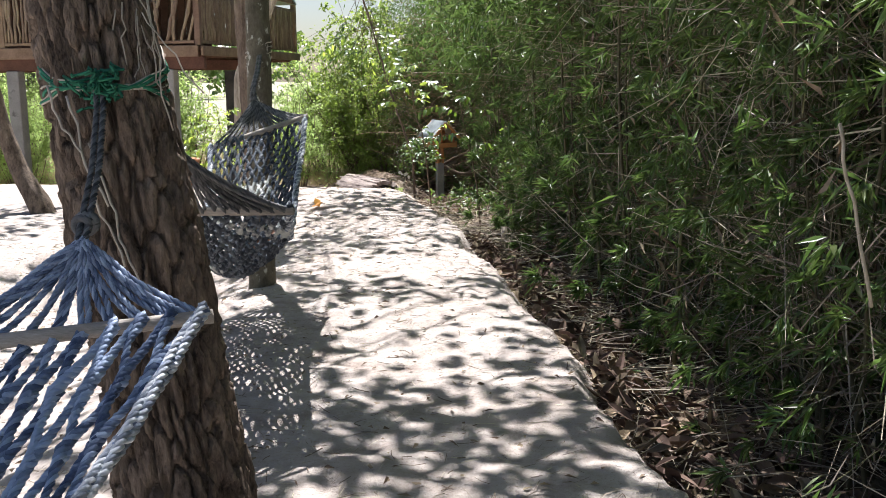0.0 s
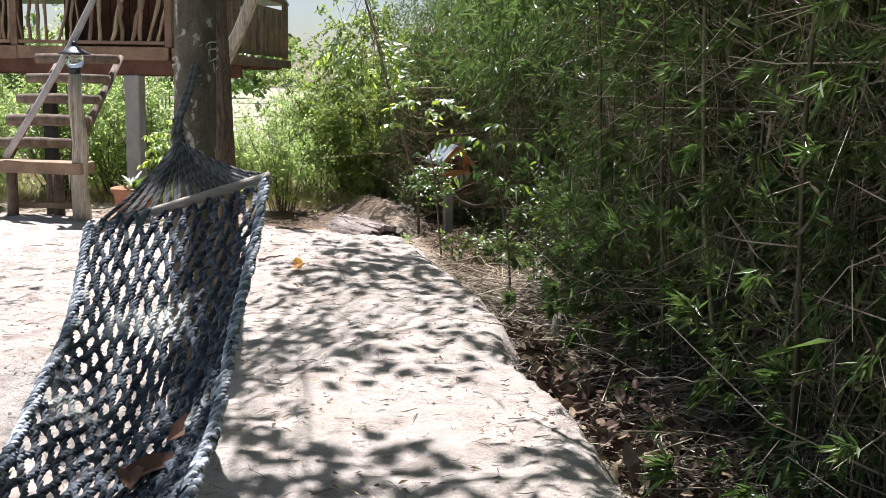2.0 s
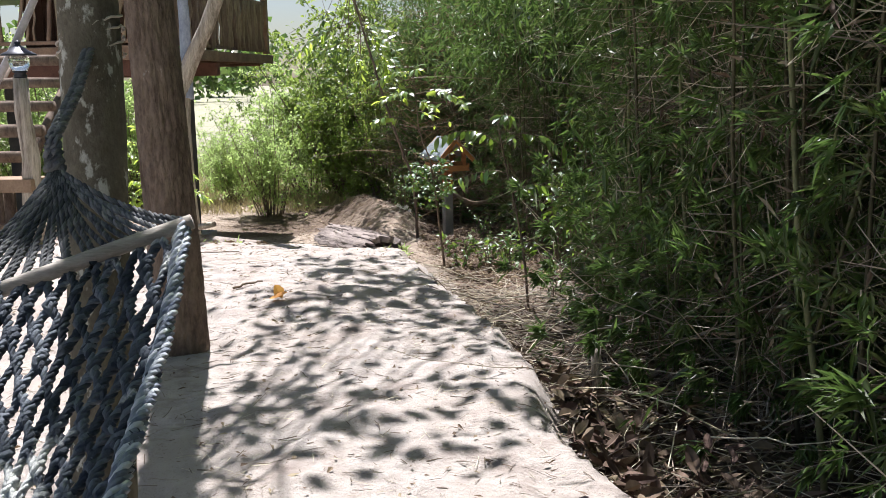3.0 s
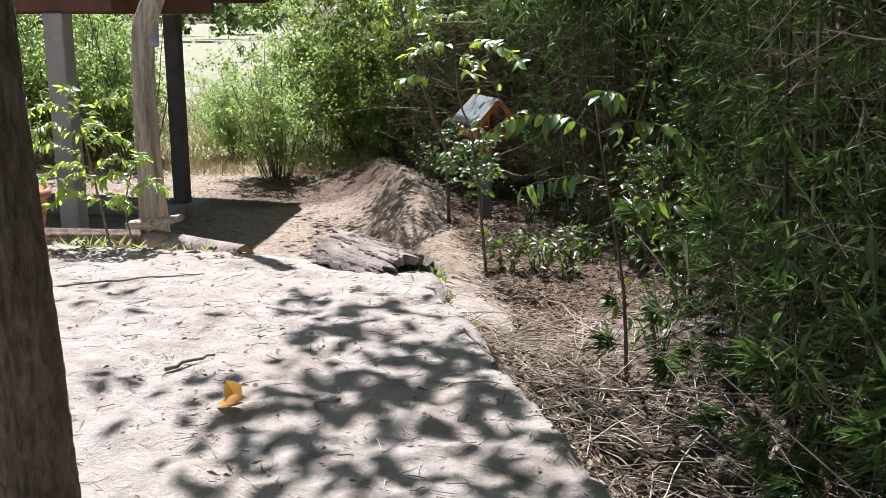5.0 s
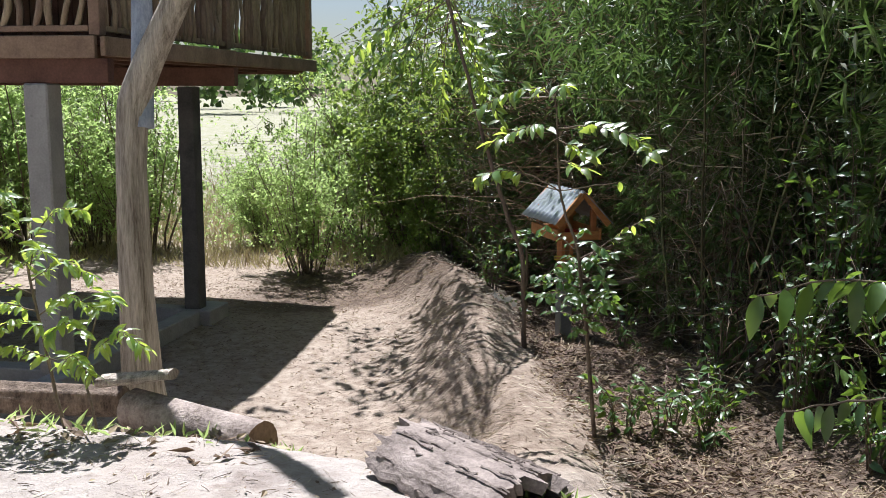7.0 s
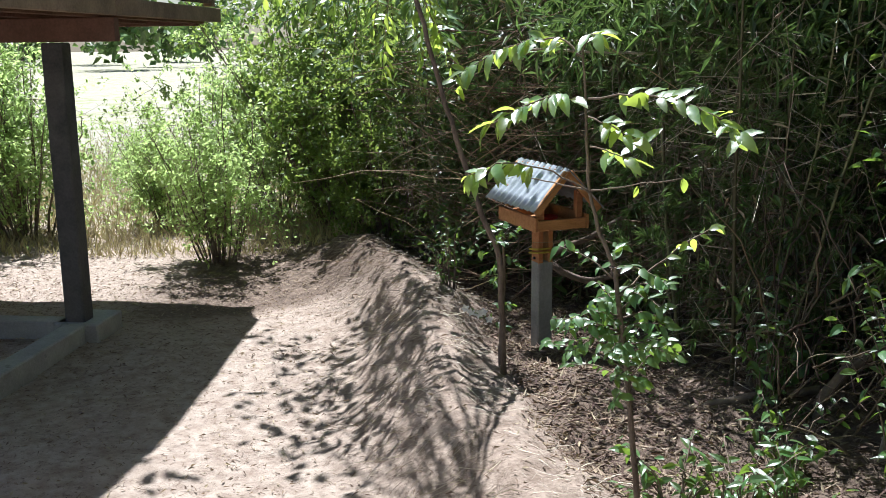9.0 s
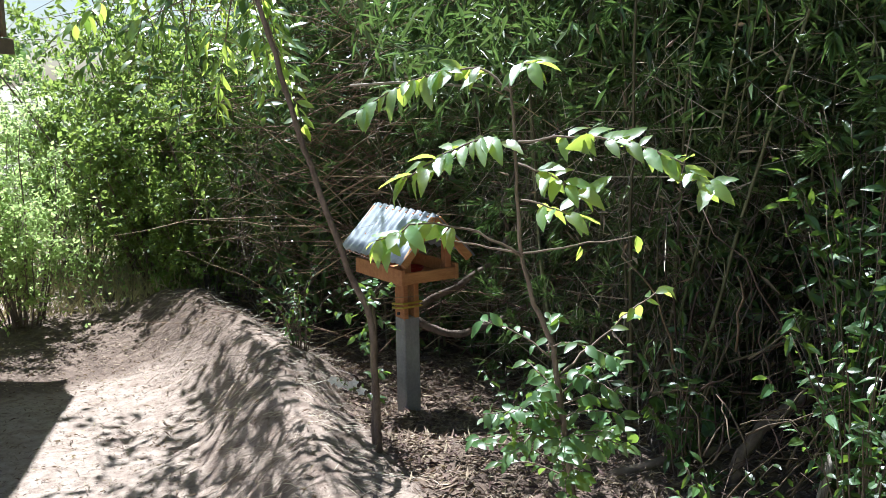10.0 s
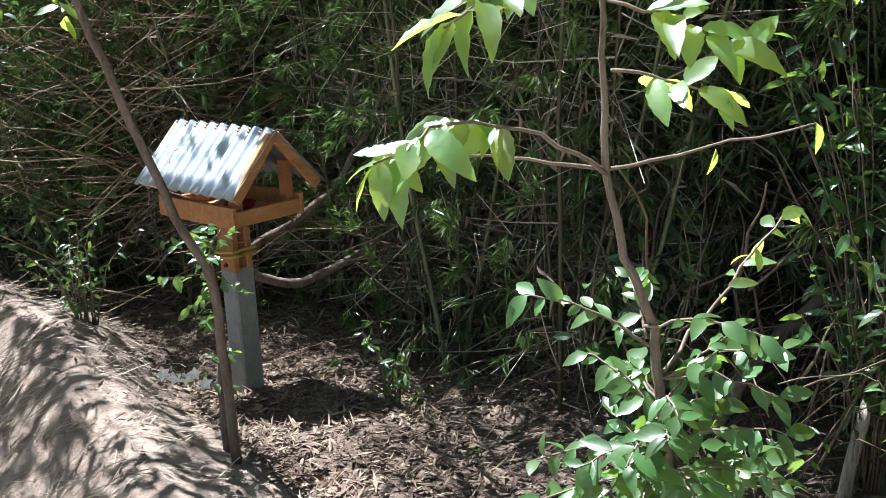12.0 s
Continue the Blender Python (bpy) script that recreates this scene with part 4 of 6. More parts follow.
part("dish", turned([(0.05, 0), (0.085, 0.03), (0.09, 0.05), (0.08, 0.05), (0.045, 0.012)], (0.08, 0.0, TRAY + 0.014)), RED, feeder, "red plastic dish", smooth=True)
for s in (-1, 1):
    neck = board("neck", (0, s * 0.045, -0.34), (0, s * 0.045, -0.02), 0.13, 0.04, WOOD_FEEDER, feeder, roll_up=(0, 1, 0), bevel=0.004)
h = Heap()
box_heap(h, Matrix.Translation((0, 0, -0.75)), 0.135, 0.135, 0.86, 0.01)
part("post", h, CONCRETE, feeder, "square concrete post")
STRAP = surface("yellow_strap", (0.35, 0.25, 0.03), (0.6, 0.48, 0.08), 0.7, 10, (1, 1, 1), 0.1, 50)
h = Heap()
for z in (-0.25, -0.22):
    p = np.array([(c * 0.078, d * 0.08, z + 0.012 * c) for c, d in ((-1, -1), (1, -1), (1, 1), (-1, 1), (-1, -1))])
    tubes(h, p, np.full(5, 0.008), 5)
part("strap", h, STRAP, neck, "yellow strap")
h = Heap()
tubes(h, np.array([(0.0, -0.066, -0.295), (0.0, -0.082, -0.295)]), np.array([0.012, 0.012]), 8)
part("bolt", h, METAL_DARK, neck, "dark metal bolt")

# ---- logs at the end of the path ----
def log_heap(a, b, r0, r1, rough, around=40, grain=26.0, squash=1.0):
    a, b = np.array(a, float), np.array(b, float)
    ax = unit(b - a)
    e1 = unit(np.cross(ax, (0, 0, 1)))
    e2 = np.cross(e1, ax)
    n = 40
    ts = np.linspace(0, 1, n)
    v = []
    for t in ts:
        for j in range(around):
            an = 2 * math.pi * j / around
            q = Vector((math.cos(an) * 3, math.sin(an) * 3, t * 1.2 + a[0]))
            f = noise.noise(q) + 0.6 * noise.noise(Vector((math.cos(an) * grain * 0.25, math.sin(an) * grain * 0.25, t * 1.5)))
            r = (r0 + (r1 - r0) * t) * (1 + rough * f)
            v.append(a + (b - a) * t + e1 * math.cos(an) * r + e2 * math.sin(an) * r * squash)
    i = np.arange(n * around).reshape(n, around)
    q = np.stack([i[:-1], np.roll(i, -1, 1)[:-1], np.roll(i, -1, 1)[1:], i[1:]], -1).reshape(-1, 4)
    return Heap().add(np.array(v), [q]), np.array(v).reshape(n, around, 3)


fallen = thing("fallen_log", "short weathered log lying at the pale tree's foot", "log")
h, v = log_heap((-2.95, 13.92, -0.25), (-2.16, 13.54, -0.285), 0.105, 0.12, 0.07)
log_body = part("trunk", h, LOG_GREY, fallen, smooth=True)
for end, flip in ((0, 1), (-1, -1)):
    c = v[end].mean(0)
    h = Heap().add(np.concatenate([v[end], [c]]), [np.array([(j, (j + 1) % 40, 40)[::flip] for j in range(40)])])
    part("cut_end", h, LOG_CUT, log_body, "brown sawn end")
dark_log = thing("fallen_log", "dark rotten log lying along the path's end", "log")
h, v = log_heap((-4.5, 14.1, -0.28), (-3.05, 14.05, -0.26), 0.09, 0.08, 0.12)
h.add(np.concatenate([v[0], [v[0].mean(0)], v[-1], [v[-1].mean(0)]]), [np.array([(j, (j + 1) % 40, 40) for j in range(40)] + [((j + 1) % 40 + 41, j + 41, 81) for j in range(40)])])
part("trunk", h, BARK_RED, dark_log, smooth=True)

palm = thing("palm_log", "hollow fibrous grey palm log lying at the path's end", "log")
a, b = np.array((-1.37, 12.88, -0.07)), np.array((-0.9, 12.5, -0.14))
ax = unit(b - a)
e1 = unit(np.cross(ax, (0, 0, 1)))
h = Heap()
n, m = 46, 60
outer = np.zeros((n, m, 3))
for i, t in enumerate(np.linspace(0, 1, n)):
    for j in range(m):
        an = math.radians(12 + 7 * noise.noise(Vector((t * 9, 1, 0))) + 235 * j / (m - 1))
        f = 0.6 * noise.noise(Vector((j * 0.3, t * 1.2, 0))) + 0.7 * noise.noise(Vector((j * 1.5, t * 3.0, 3)))
        r = (0.185 + 0.03 * t) * (1 + 0.035 * f)
        ragged = 0.12 * noise.noise(Vector((j * 0.5, 9, 0))) * (1 if t > 0.98 else (-1 if t < 0.02 else 0))
        outer[i, j] = a + (b - a) * t + ax * ragged + e1 * math.cos(an) * r * 1.25 + np.array((0, 0, 1)) * math.sin(an) * r * 0.82
ctr = np.array([a + (b - a) * t for t in np.linspace(0, 1, n)])[:, None, :]
inner = ctr + (outer - ctr) * 0.72
i = np.arange(n * m).reshape(n, m)
q = np.stack([i[:-1, :-1], i[1:, :-1], i[1:, 1:], i[:-1, 1:]], -1).reshape(-1, 4)
k = n * m
rim = []
for e in (0, n - 1):
    rim += [(i[e, j], i[e, j + 1], i[e, j + 1] + k, i[e, j] + k) for j in range(m - 1)]
for e in (0, m - 1):
    rim += [(i[j, e], i[j, e] + k, i[j + 1, e] + k, i[j + 1, e]) for j in range(n - 1)]
h.add(np.concatenate([outer.reshape(-1, 3), inner.reshape(-1, 3)]), [q, q[:, ::-1] + k, np.array(rim)])
PALM = surface("palm_fibre", (0.1, 0.078, 0.068), (0.4, 0.335, 0.3), 0.9, 7, (1, 1, 1), 0.6, 60)
shell = part("shell", h, PALM, palm)
h = Heap()
for o in range(60):
    t0, an = rng.uniform(0.0, 0.9), math.radians(rng.uniform(25, 180))
    s = np.linspace(t0, min(1.04, t0 + rng.uniform(0.1, 0.35)), 5)
    pts = np.array([a + (b - a) * t + e1 * math.cos(an) * (0.236 + 0.038 * t) + np.array((0, 0, 1)) * math.sin(an) * (0.155 + 0.025 * t) for t in s]) + rng.normal(0, 0.004, (5, 3))
    tubes(h, pts, np.full(5, 0.0045), 4)
part("fibre_mat", h, PALM, shell, kind="stuff")

# ---- flower pot ----
pot = thing("flower_pot", "round terracotta flower pot with soil and a leafy plant", "pot", at=(-3.64, 13.3, gz(-3.64, 13.3) - 0.07))
pot.scale = (0.98, 0.98, 0.86)
pot_body = part("body", turned([(0.12, 0), (0.15, 0.06), (0.19, 0.26), (0.207, 0.42), (0.235, 0.435), (0.24, 0.49), (0.215, 0.5), (0.19, 0.46)], (0, 0, 0), 36), CLAY, pot, smooth=True)
part("soil", turned([(0.192, 0.44), (0.15, 0.455), (0.02, 0.46)], (0, 0, 0), 24), LOG_CUT, pot_body, "dark soil", smooth=True)
n = 26
an = rand(0, 6.28, n)
way = np.stack([np.cos(an), np.sin(an), rand(0.5, 1.8, n)], 1)
part("plant", leaves(Heap(), np.tile((0, 0, 0.46), (n, 1)) + rng.normal(0, 0.03, (n, 3)), way, np.tile((0, 0, 1.0), (n, 1)), rand(0.15, 0.32, n), rand(0.015, 0.028, n), OVAL, droop=0.35), LEAF_BROAD, pot, "long green leaves")

# ---- the short stump at the path's edge and the white stake ----
stump = thing("stump", "short dark charred stump at the ditch's edge", "stump")
h, v = log_heap((0.84, 6.1, -0.4), (0.87, 6.14, -0.1), 0.085, 0.07, 0.3)
h.add(np.concatenate([v[-1], [v[-1].mean(0)]]), [np.array([((j + 1) % 40, j, 40) for j in range(40)])])
part("wood", h, surface("charred_wood", (0.03, 0.025, 0.022), (0.1, 0.08, 0.065), 0.9, 8, (1, 1, 1), 0.6, 40), stump, smooth=True)
stake = thing("stake", "short grey wooden stake stuck in the litter", "stake")
part("wood", tubes(Heap(), np.array([(0.56, 9.38, -0.4), (0.555, 9.38, -0.2), (0.55, 9.4, -0.06)]), np.array([0.03, 0.03, 0.026]), 8), BARK_PALE, stake, smooth=True)

# ---- bamboo thicket ----
def bamboo_clump(label, culms, twigs, sprays, dry=0.35, tall=5.6, crown=1000, arch=0.11, roof=0, inner=3.6, hang=(3.4, 4.6)):
    """A stand of bamboo whose face looks along -x: culms that arch forward high up, crossing twigs, narrow leaves."""
    big = 1.5 if arch > 0.2 else 1.0
    ob = thing("bamboo_clump", label, "bamboo", "bamboo thicket")
    foot = np.stack([rand(-0.25, 1.3, culms), rand(-1.0, 1.0, culms), np.full(culms, -0.25)], 1)
    way = rng.normal(0, 0.1, (culms, 3)) * np.array([0.7, 1.6, 0]) + np.array([0, 0, 1.0])
    ln = tall * rand(0.55, 1.1, culms)
    k = 11
    p = bent(foot, way, ln, k, sag=rand(0.0, 0.06, culms), wander=0.008)
    reach = np.clip(p[:, :, 2] - 2.2, 0, None) ** 1.6 * rand(0.01, arch, culms)[:, None]
    p[:, :, 0] -= reach
    p[:, :, 2] -= reach * 0.35
    h = Heap()
    tubes(h, p, np.linspace(1, 0.25, k)[None] * rand(0.006, 0.014, culms)[:, None], 5)
    part("culm_stand", h, STEM_BAMBOO, ob, "thin green and straw-coloured culms", smooth=True, kind="stuff")

    def along(count, lo, hi):
        i, s = rng.integers(0, culms, count), rand(lo, hi, count) * (k - 1)
        j = np.minimum(s.astype(int), k - 2)
        f = (s - j)[:, None]
        return p[i, j] * (1 - f) + p[i, j + 1] * f

    at = along(twigs, 0.05, 0.62)
    way = unit(rng.normal(0, 0.8, (twigs, 3)) * np.array([1, 1, 0.85]) + np.array([-0.2, 0, 0.15]))
    tp = bent(at, way, rand(0.15, 0.8, twigs), 3, sag=rand(-0.1, 0.4, twigs), wander=0.1)
    tp = tp[(tp[:, :, 0].min(1) > -0.95 - 0.12 * tp[:, :, 2].mean(1)) & (tp[:, :, 2].min(1) > 0.0)]
    cut = int(len(tp) * dry)
    dh, gh = Heap(), Heap()
    tubes(dh, tp[:cut], np.linspace(1, 0.35, 3)[None] * rand(0.0018, 0.005, cut)[:, None], 3)
    tubes(gh, tp[cut:], np.linspace(1, 0.4, 3)[None] * rand(0.0014, 0.0032, len(tp) - cut)[:, None], 3)
    part("dry_tangle", dh, STEM_DRY, ob, "dry straw-coloured twigs", kind="stuff")
    part("twig_tangle", gh, STEM_BAMBOO, ob, kind="stuff")
    # short forked side twigs all through the stems
    n = twigs * 3 // 5
    i, j = rng.integers(0, len(tp), n), rng.integers(1, 3, n)
    fh = tubes(Heap(), bent(tp[i, j], rng.normal(0, 1, (n, 3)) + np.array([0, 0, 0.2]), rand(0.05, 0.24, n), 2), np.array([[1.0, 0.5]]) * rand(0.0011, 0.003, n)[:, None], 3)
    part("side_twig_tangle", fh, STEM_DRY, ob, "short pale side twigs", kind="stuff")
    live = tp[cut:]
    # few leaves low down, where little light comes in
    low = live[:, :, 2].mean(1)
    live = live[rand(0, 1, len(live)) < np.clip(0.25 + 0.5 * low, 0, 1)]
    i = rng.integers(0, len(live), sprays)
    s = rng.choice([1, 2, 2], sprays)
    per = 5
    n = sprays * per
    base = np.repeat(live[i, s], per, 0) + rng.normal(0, 0.014, (n, 3))
    lead = np.repeat(unit(live[i, s] - live[i, s - 1]), per, 0)
    way = unit(lead + rng.normal(0, 0.55, (n, 3)) + np.array([0, 0, -0.15]))
    lh = leaves(Heap(), base, way, rng.normal(0, 0.45, (n, 3)) + np.array([0, 0, 1.0]), rand(0.05, 0.11, n) * big, rand(0.005, 0.0095, n) * big, BLADE, droop=rand(0.05, 0.4, n), fold=0.3)
    part("foliage", lh, LEAF_BAMBOO, ob, "narrow green leaves", kind="stuff")
    # the arching tops close above
    at = along(crown, 0.6, 1.0)
    n = crown * 6
    lh = leaves(Heap(), np.repeat(at, 6, 0) + rng.normal(0, 0.17, (n, 3)), rng.normal(0, 1, (n, 3)) + np.array([0, 0, -0.3]), rng.normal(0, 0.5, (n, 3)) + np.array([0, 0, 1.0]), rand(0.1, 0.19, n), rand(0.009, 0.016, n), BLADE)
    part("crown", lh, LEAF_BAMBOO, ob, "leafy arching tops", kind="stuff")
    # boughs overhead, mostly unseen, to shade the clump, with gaps for sun shafts
    if roof:
        c = np.stack([rand(-1.3, 1.3, roof), rand(-1.0, 1.0, roof), rand(*hang, roof)], 1)
        n = roof * 90
        b = np.repeat(c, 90, 0) + rng.normal(0, 1, (n, 3)) * np.array([0.22, 0.26, 0.13])
        lh = leaves(Heap(), b, rng.normal(0, 1, (n, 3)) + np.array([-0.3, 0, -0.3]), rng.normal(0, 0.5, (n, 3)) + np.array([0, 0, 1.0]), rand(0.1, 0.19, n), rand(0.009, 0.018, n), BLADE, droop=rand(0.05, 0.4, n))
        part("canopy", lh, LEAF_BAMBOO, ob, "overhead leaves that shade the thicket, mostly unseen", kind="stuff")
    # added core of large leaves that keeps light out of the clump
    n = int(830 * inner)
    b = np.stack([rand(0.25, 1.5, n), rand(-1.1, 1.1, n), rand(0.05, inner, n)], 1)
    lh = leaves(Heap(), b, rng.normal(0, 1, (n, 3)), rng.normal(0, 1, (n, 3)), rand(0.12, 0.3, n), rand(0.02, 0.045, n), BLADE)
    part("inner_foliage", lh, LEAF_BAMBOO, ob, "large leaves packed inside the clump to keep it dark", kind="stuff")
    n = sprays // 3
    at = along(n, 0.03, 0.5)
    lh = leaves(Heap(), at + rng.normal(0, 0.12, (n, 3)), rng.normal(0, 1, (n, 3)), rng.normal(0, 1, (n, 3)), rand(0.06, 0.16, n), rand(0.005, 0.011, n), BLADE, droop=rand(0.1, 0.6, n), fold=0.4)
    part("dead_foliage", lh, LEAF_DEAD, ob, "dry brown leaves caught in the stems", kind="stuff")
    return ob


CLUMPS = [bamboo_clump("dense bamboo clump with narrow green leaves", 60, 2900, 5000, 0.4, crown=420, roof=12),
          bamboo_clump("dense bamboo clump, half dry, with crossing straw-coloured stems", 66, 3300, 3900, 0.55, crown=350, roof=14),
          bamboo_clump("dense bamboo clump with narrow green leaves", 64, 2800, 5200, 0.38, 6.0, crown=450, roof=42, hang=(2.0, 3.7)),
          bamboo_clump("dense overhanging bamboo clump in deep shade", 54, 1800, 3600, 0.4, 6.2, 1500, 0.3, roof=14),
          bamboo_clump("bamboo clump deep in the thicket", 40, 400, 900, 0.4, 6.0, 900, roof=40),
          bamboo_clump("low young bamboo with dense narrow leaves beside the ditch", 30, 1100, 3400, 0.22, 1.5, 200, inner=0.9)]


def face_x(y):
    """The thicket's face."""
    return np.interp(y, [0, 3, 5, 7, 9, 11, 13, 15, 17, 19, 20.5, 22], [1.6, 1.3, 1.15, 0.85, 0.5, 0.4, 0.65, 1.0, 1.1, 0.6, -0.2, -1.2])


spots = [(float(face_x(y)) + 0.85, y, 0.0) for y in np.arange(0.8, 18.6, 1.45)] + [(0.9, 20.2, -35), (0.0, 21.6, -45), (-1.0, 22.8, -55), (0.85, 19.3, -8), (0.6, 18.25, 0)]
spots += [(float(face_x(y)) + 2.5, y, 5.0) for y in np.arange(1.5, 19, 1.8)] + [(2.6, 20.8, -30), (1.3, 22.8, -45), (-0.3, 24.2, -60)]
FRONT = len(np.arange(0.8, 18.6, 1.45)) + 5
placed = []
# young growth low before the stand
spots += [(1.2, 9.3, 12.0), (1.08, 10.6, -8.0), (1.12, 11.8, 5.0), (1.55, 13.7, -10.0), (1.75, 6.4, 0.0)]
YOUNG = len(spots) - 5
for n, (x, y, turn) in enumerate(spots):
    src = CLUMPS[3] if 14.5 < y < 17.5 else CLUMPS[2] if 7.3 < y < 20.5 else CLUMPS[n % 2]
    if n >= FRONT:
        src = CLUMPS[4]
    if n >= YOUNG:
        src = CLUMPS[5]
    s = 0.94 + 0.06 * (n * 7 % 3)
    m = Matrix.Translation((x, y, gz(x, y))) @ Matrix.Rotation(radians(turn + (n * 37) % 21 - 10), 4, "Z") @ Matrix.Diagonal((s, s, s, 1))
    if src not in placed:
        placed.append(src)
        src.matrix_world = m
    else:
        copy_thing(src, m @ Matrix.Diagonal([1 / c for c in src.scale] + [1]))


# ---- shrubs behind, on the low ground ----
def shrub(name, label, stems, sprays, tall, wide, leaf, material, per=6, slim=0.3, group="", stem_mat=BARK_THIN):
    ob = thing(name, label, "shrub", group)
    an = rand(0, 2 * math.pi, stems)
    foot = np.stack([np.cos(an), np.sin(an), np.zeros(stems)], 1) * rand(0.0, 0.14, stems)[:, None] * wide + np.array([0, 0, -0.08])
    way = np.stack([np.cos(an), np.sin(an), np.zeros(stems)], 1) * rand(0.05, 0.7, stems)[:, None] * wide / tall + np.array([0, 0, 1.0])
    p = bent(foot, way, tall * rand(0.55, 1.05, stems), 7, sag=rand(0, 0.15, stems), wander=0.018)
    h = Heap()
    tubes(h, p, np.linspace(1, 0.3, 7)[None] * rand(0.006, 0.015, stems)[:, None], 5)
    nb = stems * 9
    i, j = rng.integers(0, stems, nb), rng.integers(2, 7, nb)
    bp = bent(p[i, j], unit(rng.normal(0, 1, (nb, 3)) + np.array([0, 0, 0.5])), rand(0.15, 0.5, nb) * wide * 0.8, 5, sag=rand(0, 0.4, nb), wander=0.03)
    tubes(h, bp, np.linspace(1, 0.4, 5)[None] * rand(0.002, 0.0045, nb)[:, None], 3)
    part("branching", h, stem_mat, ob, smooth=True, kind="stuff")
    i, s = rng.integers(0, nb, sprays), rng.integers(1, 5, sprays)
    n = sprays * per
    base = np.repeat(bp[i, s], per, 0) + rng.normal(0, leaf * 0.7, (n, 3))
    way = unit(rng.normal(0, 1, (n, 3)) + np.array([0, 0, -0.1]))
    lh = leaves(Heap(), base, way, rng.normal(0, 0.5, (n, 3)) + np.array([0, 0, 1.0]), rand(leaf * 0.7, leaf * 1.25, n), rand(0.75, 1.2, n) * leaf * slim, SIMPLE)
    part("foliage", lh, material, ob, kind="stuff")
    return ob


SHRUBS = [shrub("shrub", "airy bright green shrub with thin dark stems", 30, 1500, 2.4, 1.7, 0.055, LEAF_SHRUB, group="shrubs behind the house"),
          shrub("shrub", "airy bright green shrub with thin dark stems", 36, 1700, 2.7, 2.0, 0.06, LEAF_SHRUB, group="shrubs behind the house"),
          shrub("shrub", "low bright green shrub with thin stems", 26, 1300, 1.8, 1.8, 0.052, LEAF_SHRUB, group="shrubs behind the house")]
SHRUBS.append(shrub("shrub", "green shrub with its leaves coloured darker for the thicket's shade", 34, 2300, 2.6, 1.8, 0.06, LEAF_SHRUB_SHADED, group="shrubs behind the house"))
SPOTS = [(-4.2, 23.0, 1.02), (-4.1, 26.6, 1.15), (-2.1, 23.4, 1.1), (-7.3, 24.6, 1.4), (-5.5, 25.4, 0.7), (-6.2, 27.2, 0.75), (-8.4, 25.0, 1.5), (-9.4, 24.6, 1.5), (-8.9, 26.4, 1.1), (-10.4, 22.5, 1.1), (-11.5, 24.5, 1.2),
         (-9.8, 27.5, 1.2), (-12.8, 27, 1.2), (-3.2, 26.0, 1.2), (-1.8, 27.5, 1.3), (-14.5, 25.5, 1.3), (-12.0, 20.5, 1.1), (-14.0, 19.0, 1.2), (-10.9, 17.3, 1.0), (-13.0, 14.5, 1.2), (-9.6, 14.6, 0.9), (-2.9, 25.0, 1.5), (-2.0, 25.2, 1.8), (-1.6, 24.2, 1.3)]
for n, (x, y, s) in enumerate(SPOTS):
    # shrubs near the thicket take the leaf colour darkened for shade
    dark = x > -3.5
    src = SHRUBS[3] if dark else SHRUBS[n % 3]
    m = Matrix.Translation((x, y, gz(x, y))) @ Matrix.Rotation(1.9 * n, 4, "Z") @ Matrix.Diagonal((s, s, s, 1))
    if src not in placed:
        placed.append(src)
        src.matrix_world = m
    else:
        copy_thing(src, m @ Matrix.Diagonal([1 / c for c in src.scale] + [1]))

# far trees at the field's end
n = 1500
big = rng.integers(0, 60, n)
ca, cd = rand(-0.9, 0.9, 60), rand(150, 230, 60)
cx, cy = np.sin(ca) * cd, np.cos(ca) * cd
hh = rand(5, 13, 60)
c = np.stack([cx[big], cy[big], hh[big] * 0.6 - 1], 1) + rng.normal(0, 1, (n, 3)) * np.stack([hh[big] * 0.3, hh[big] * 0.3, hh[big] * 0.22], 1)
h = leaves(Heap(), np.repeat(c, 12, 0) + rng.normal(0, 0.9, (n * 12, 3)), rng.normal(0, 1, (n * 12, 3)), rng.normal(0, 1, (n * 12, 3)), rand(0.8, 1.8, n * 12), rand(0.4, 0.8, n * 12), SIMPLE)
far_woods = part("far_woods", h, LEAF_BAMBOO)
tagged(far_woods, "hazy far row of trees beyond the dry field", "trees", kind="stuff")


# ---- saplings with large leaves ----
def big_leaf_row(heap, path, count, size, lo=0.12, hang=1.0, width=0.34, rows=None, face=(0, -0.3, 0.85), tilt=0.0):
    """Leaves that hang in two ranks from a twig."""
    path = np.array(path, float)
    seg = np.linspace(0, len(path) - 1.001, 80)
    pts = np.stack([np.interp(seg, np.arange(len(path)), path[:, i]) for i in range(3)], 1)
    tan = unit(np.gradient(pts, axis=0))
    i = (np.linspace(lo, 0.999, count) * 79).astype(int)
    side = unit(np.cross(tan[i], (0, 0, 1.0))) * np.where(np.arange(count) % 2, 1, -1)[:, None]
    way = side * rand(0.4, 0.9, count)[:, None] + tan[i] * rand(0.2, 0.6, count)[:, None] + np.array([0, 0, -1.0]) * rand(0.4, 1.0, count)[:, None] * hang + rng.normal(0, 0.34, (count, 3))
    ln = rand(0.62, 1.2, count) * size
    # a share of the blades lies turned to the light
    up = side * 0.5 + np.array(face) + rng.normal(0, 0.35, (count, 3))
    flat = rand(0, 1, count) < tilt
    to = unit(np.array(face) + rng.normal(0, 0.16, (count, 3)))
    way[flat] -= to[flat] * (way[flat] * to[flat]).sum(1, keepdims=True)
    up[flat] = to[flat]
    leaves(heap, pts[i], way, up, ln, ln * rand(width * 0.4, width * 0.56, count), rows or LONG, droop=rand(0.1, 0.55, count), fold=rand(0.15, 0.35, 1)[0], wave=0.06)


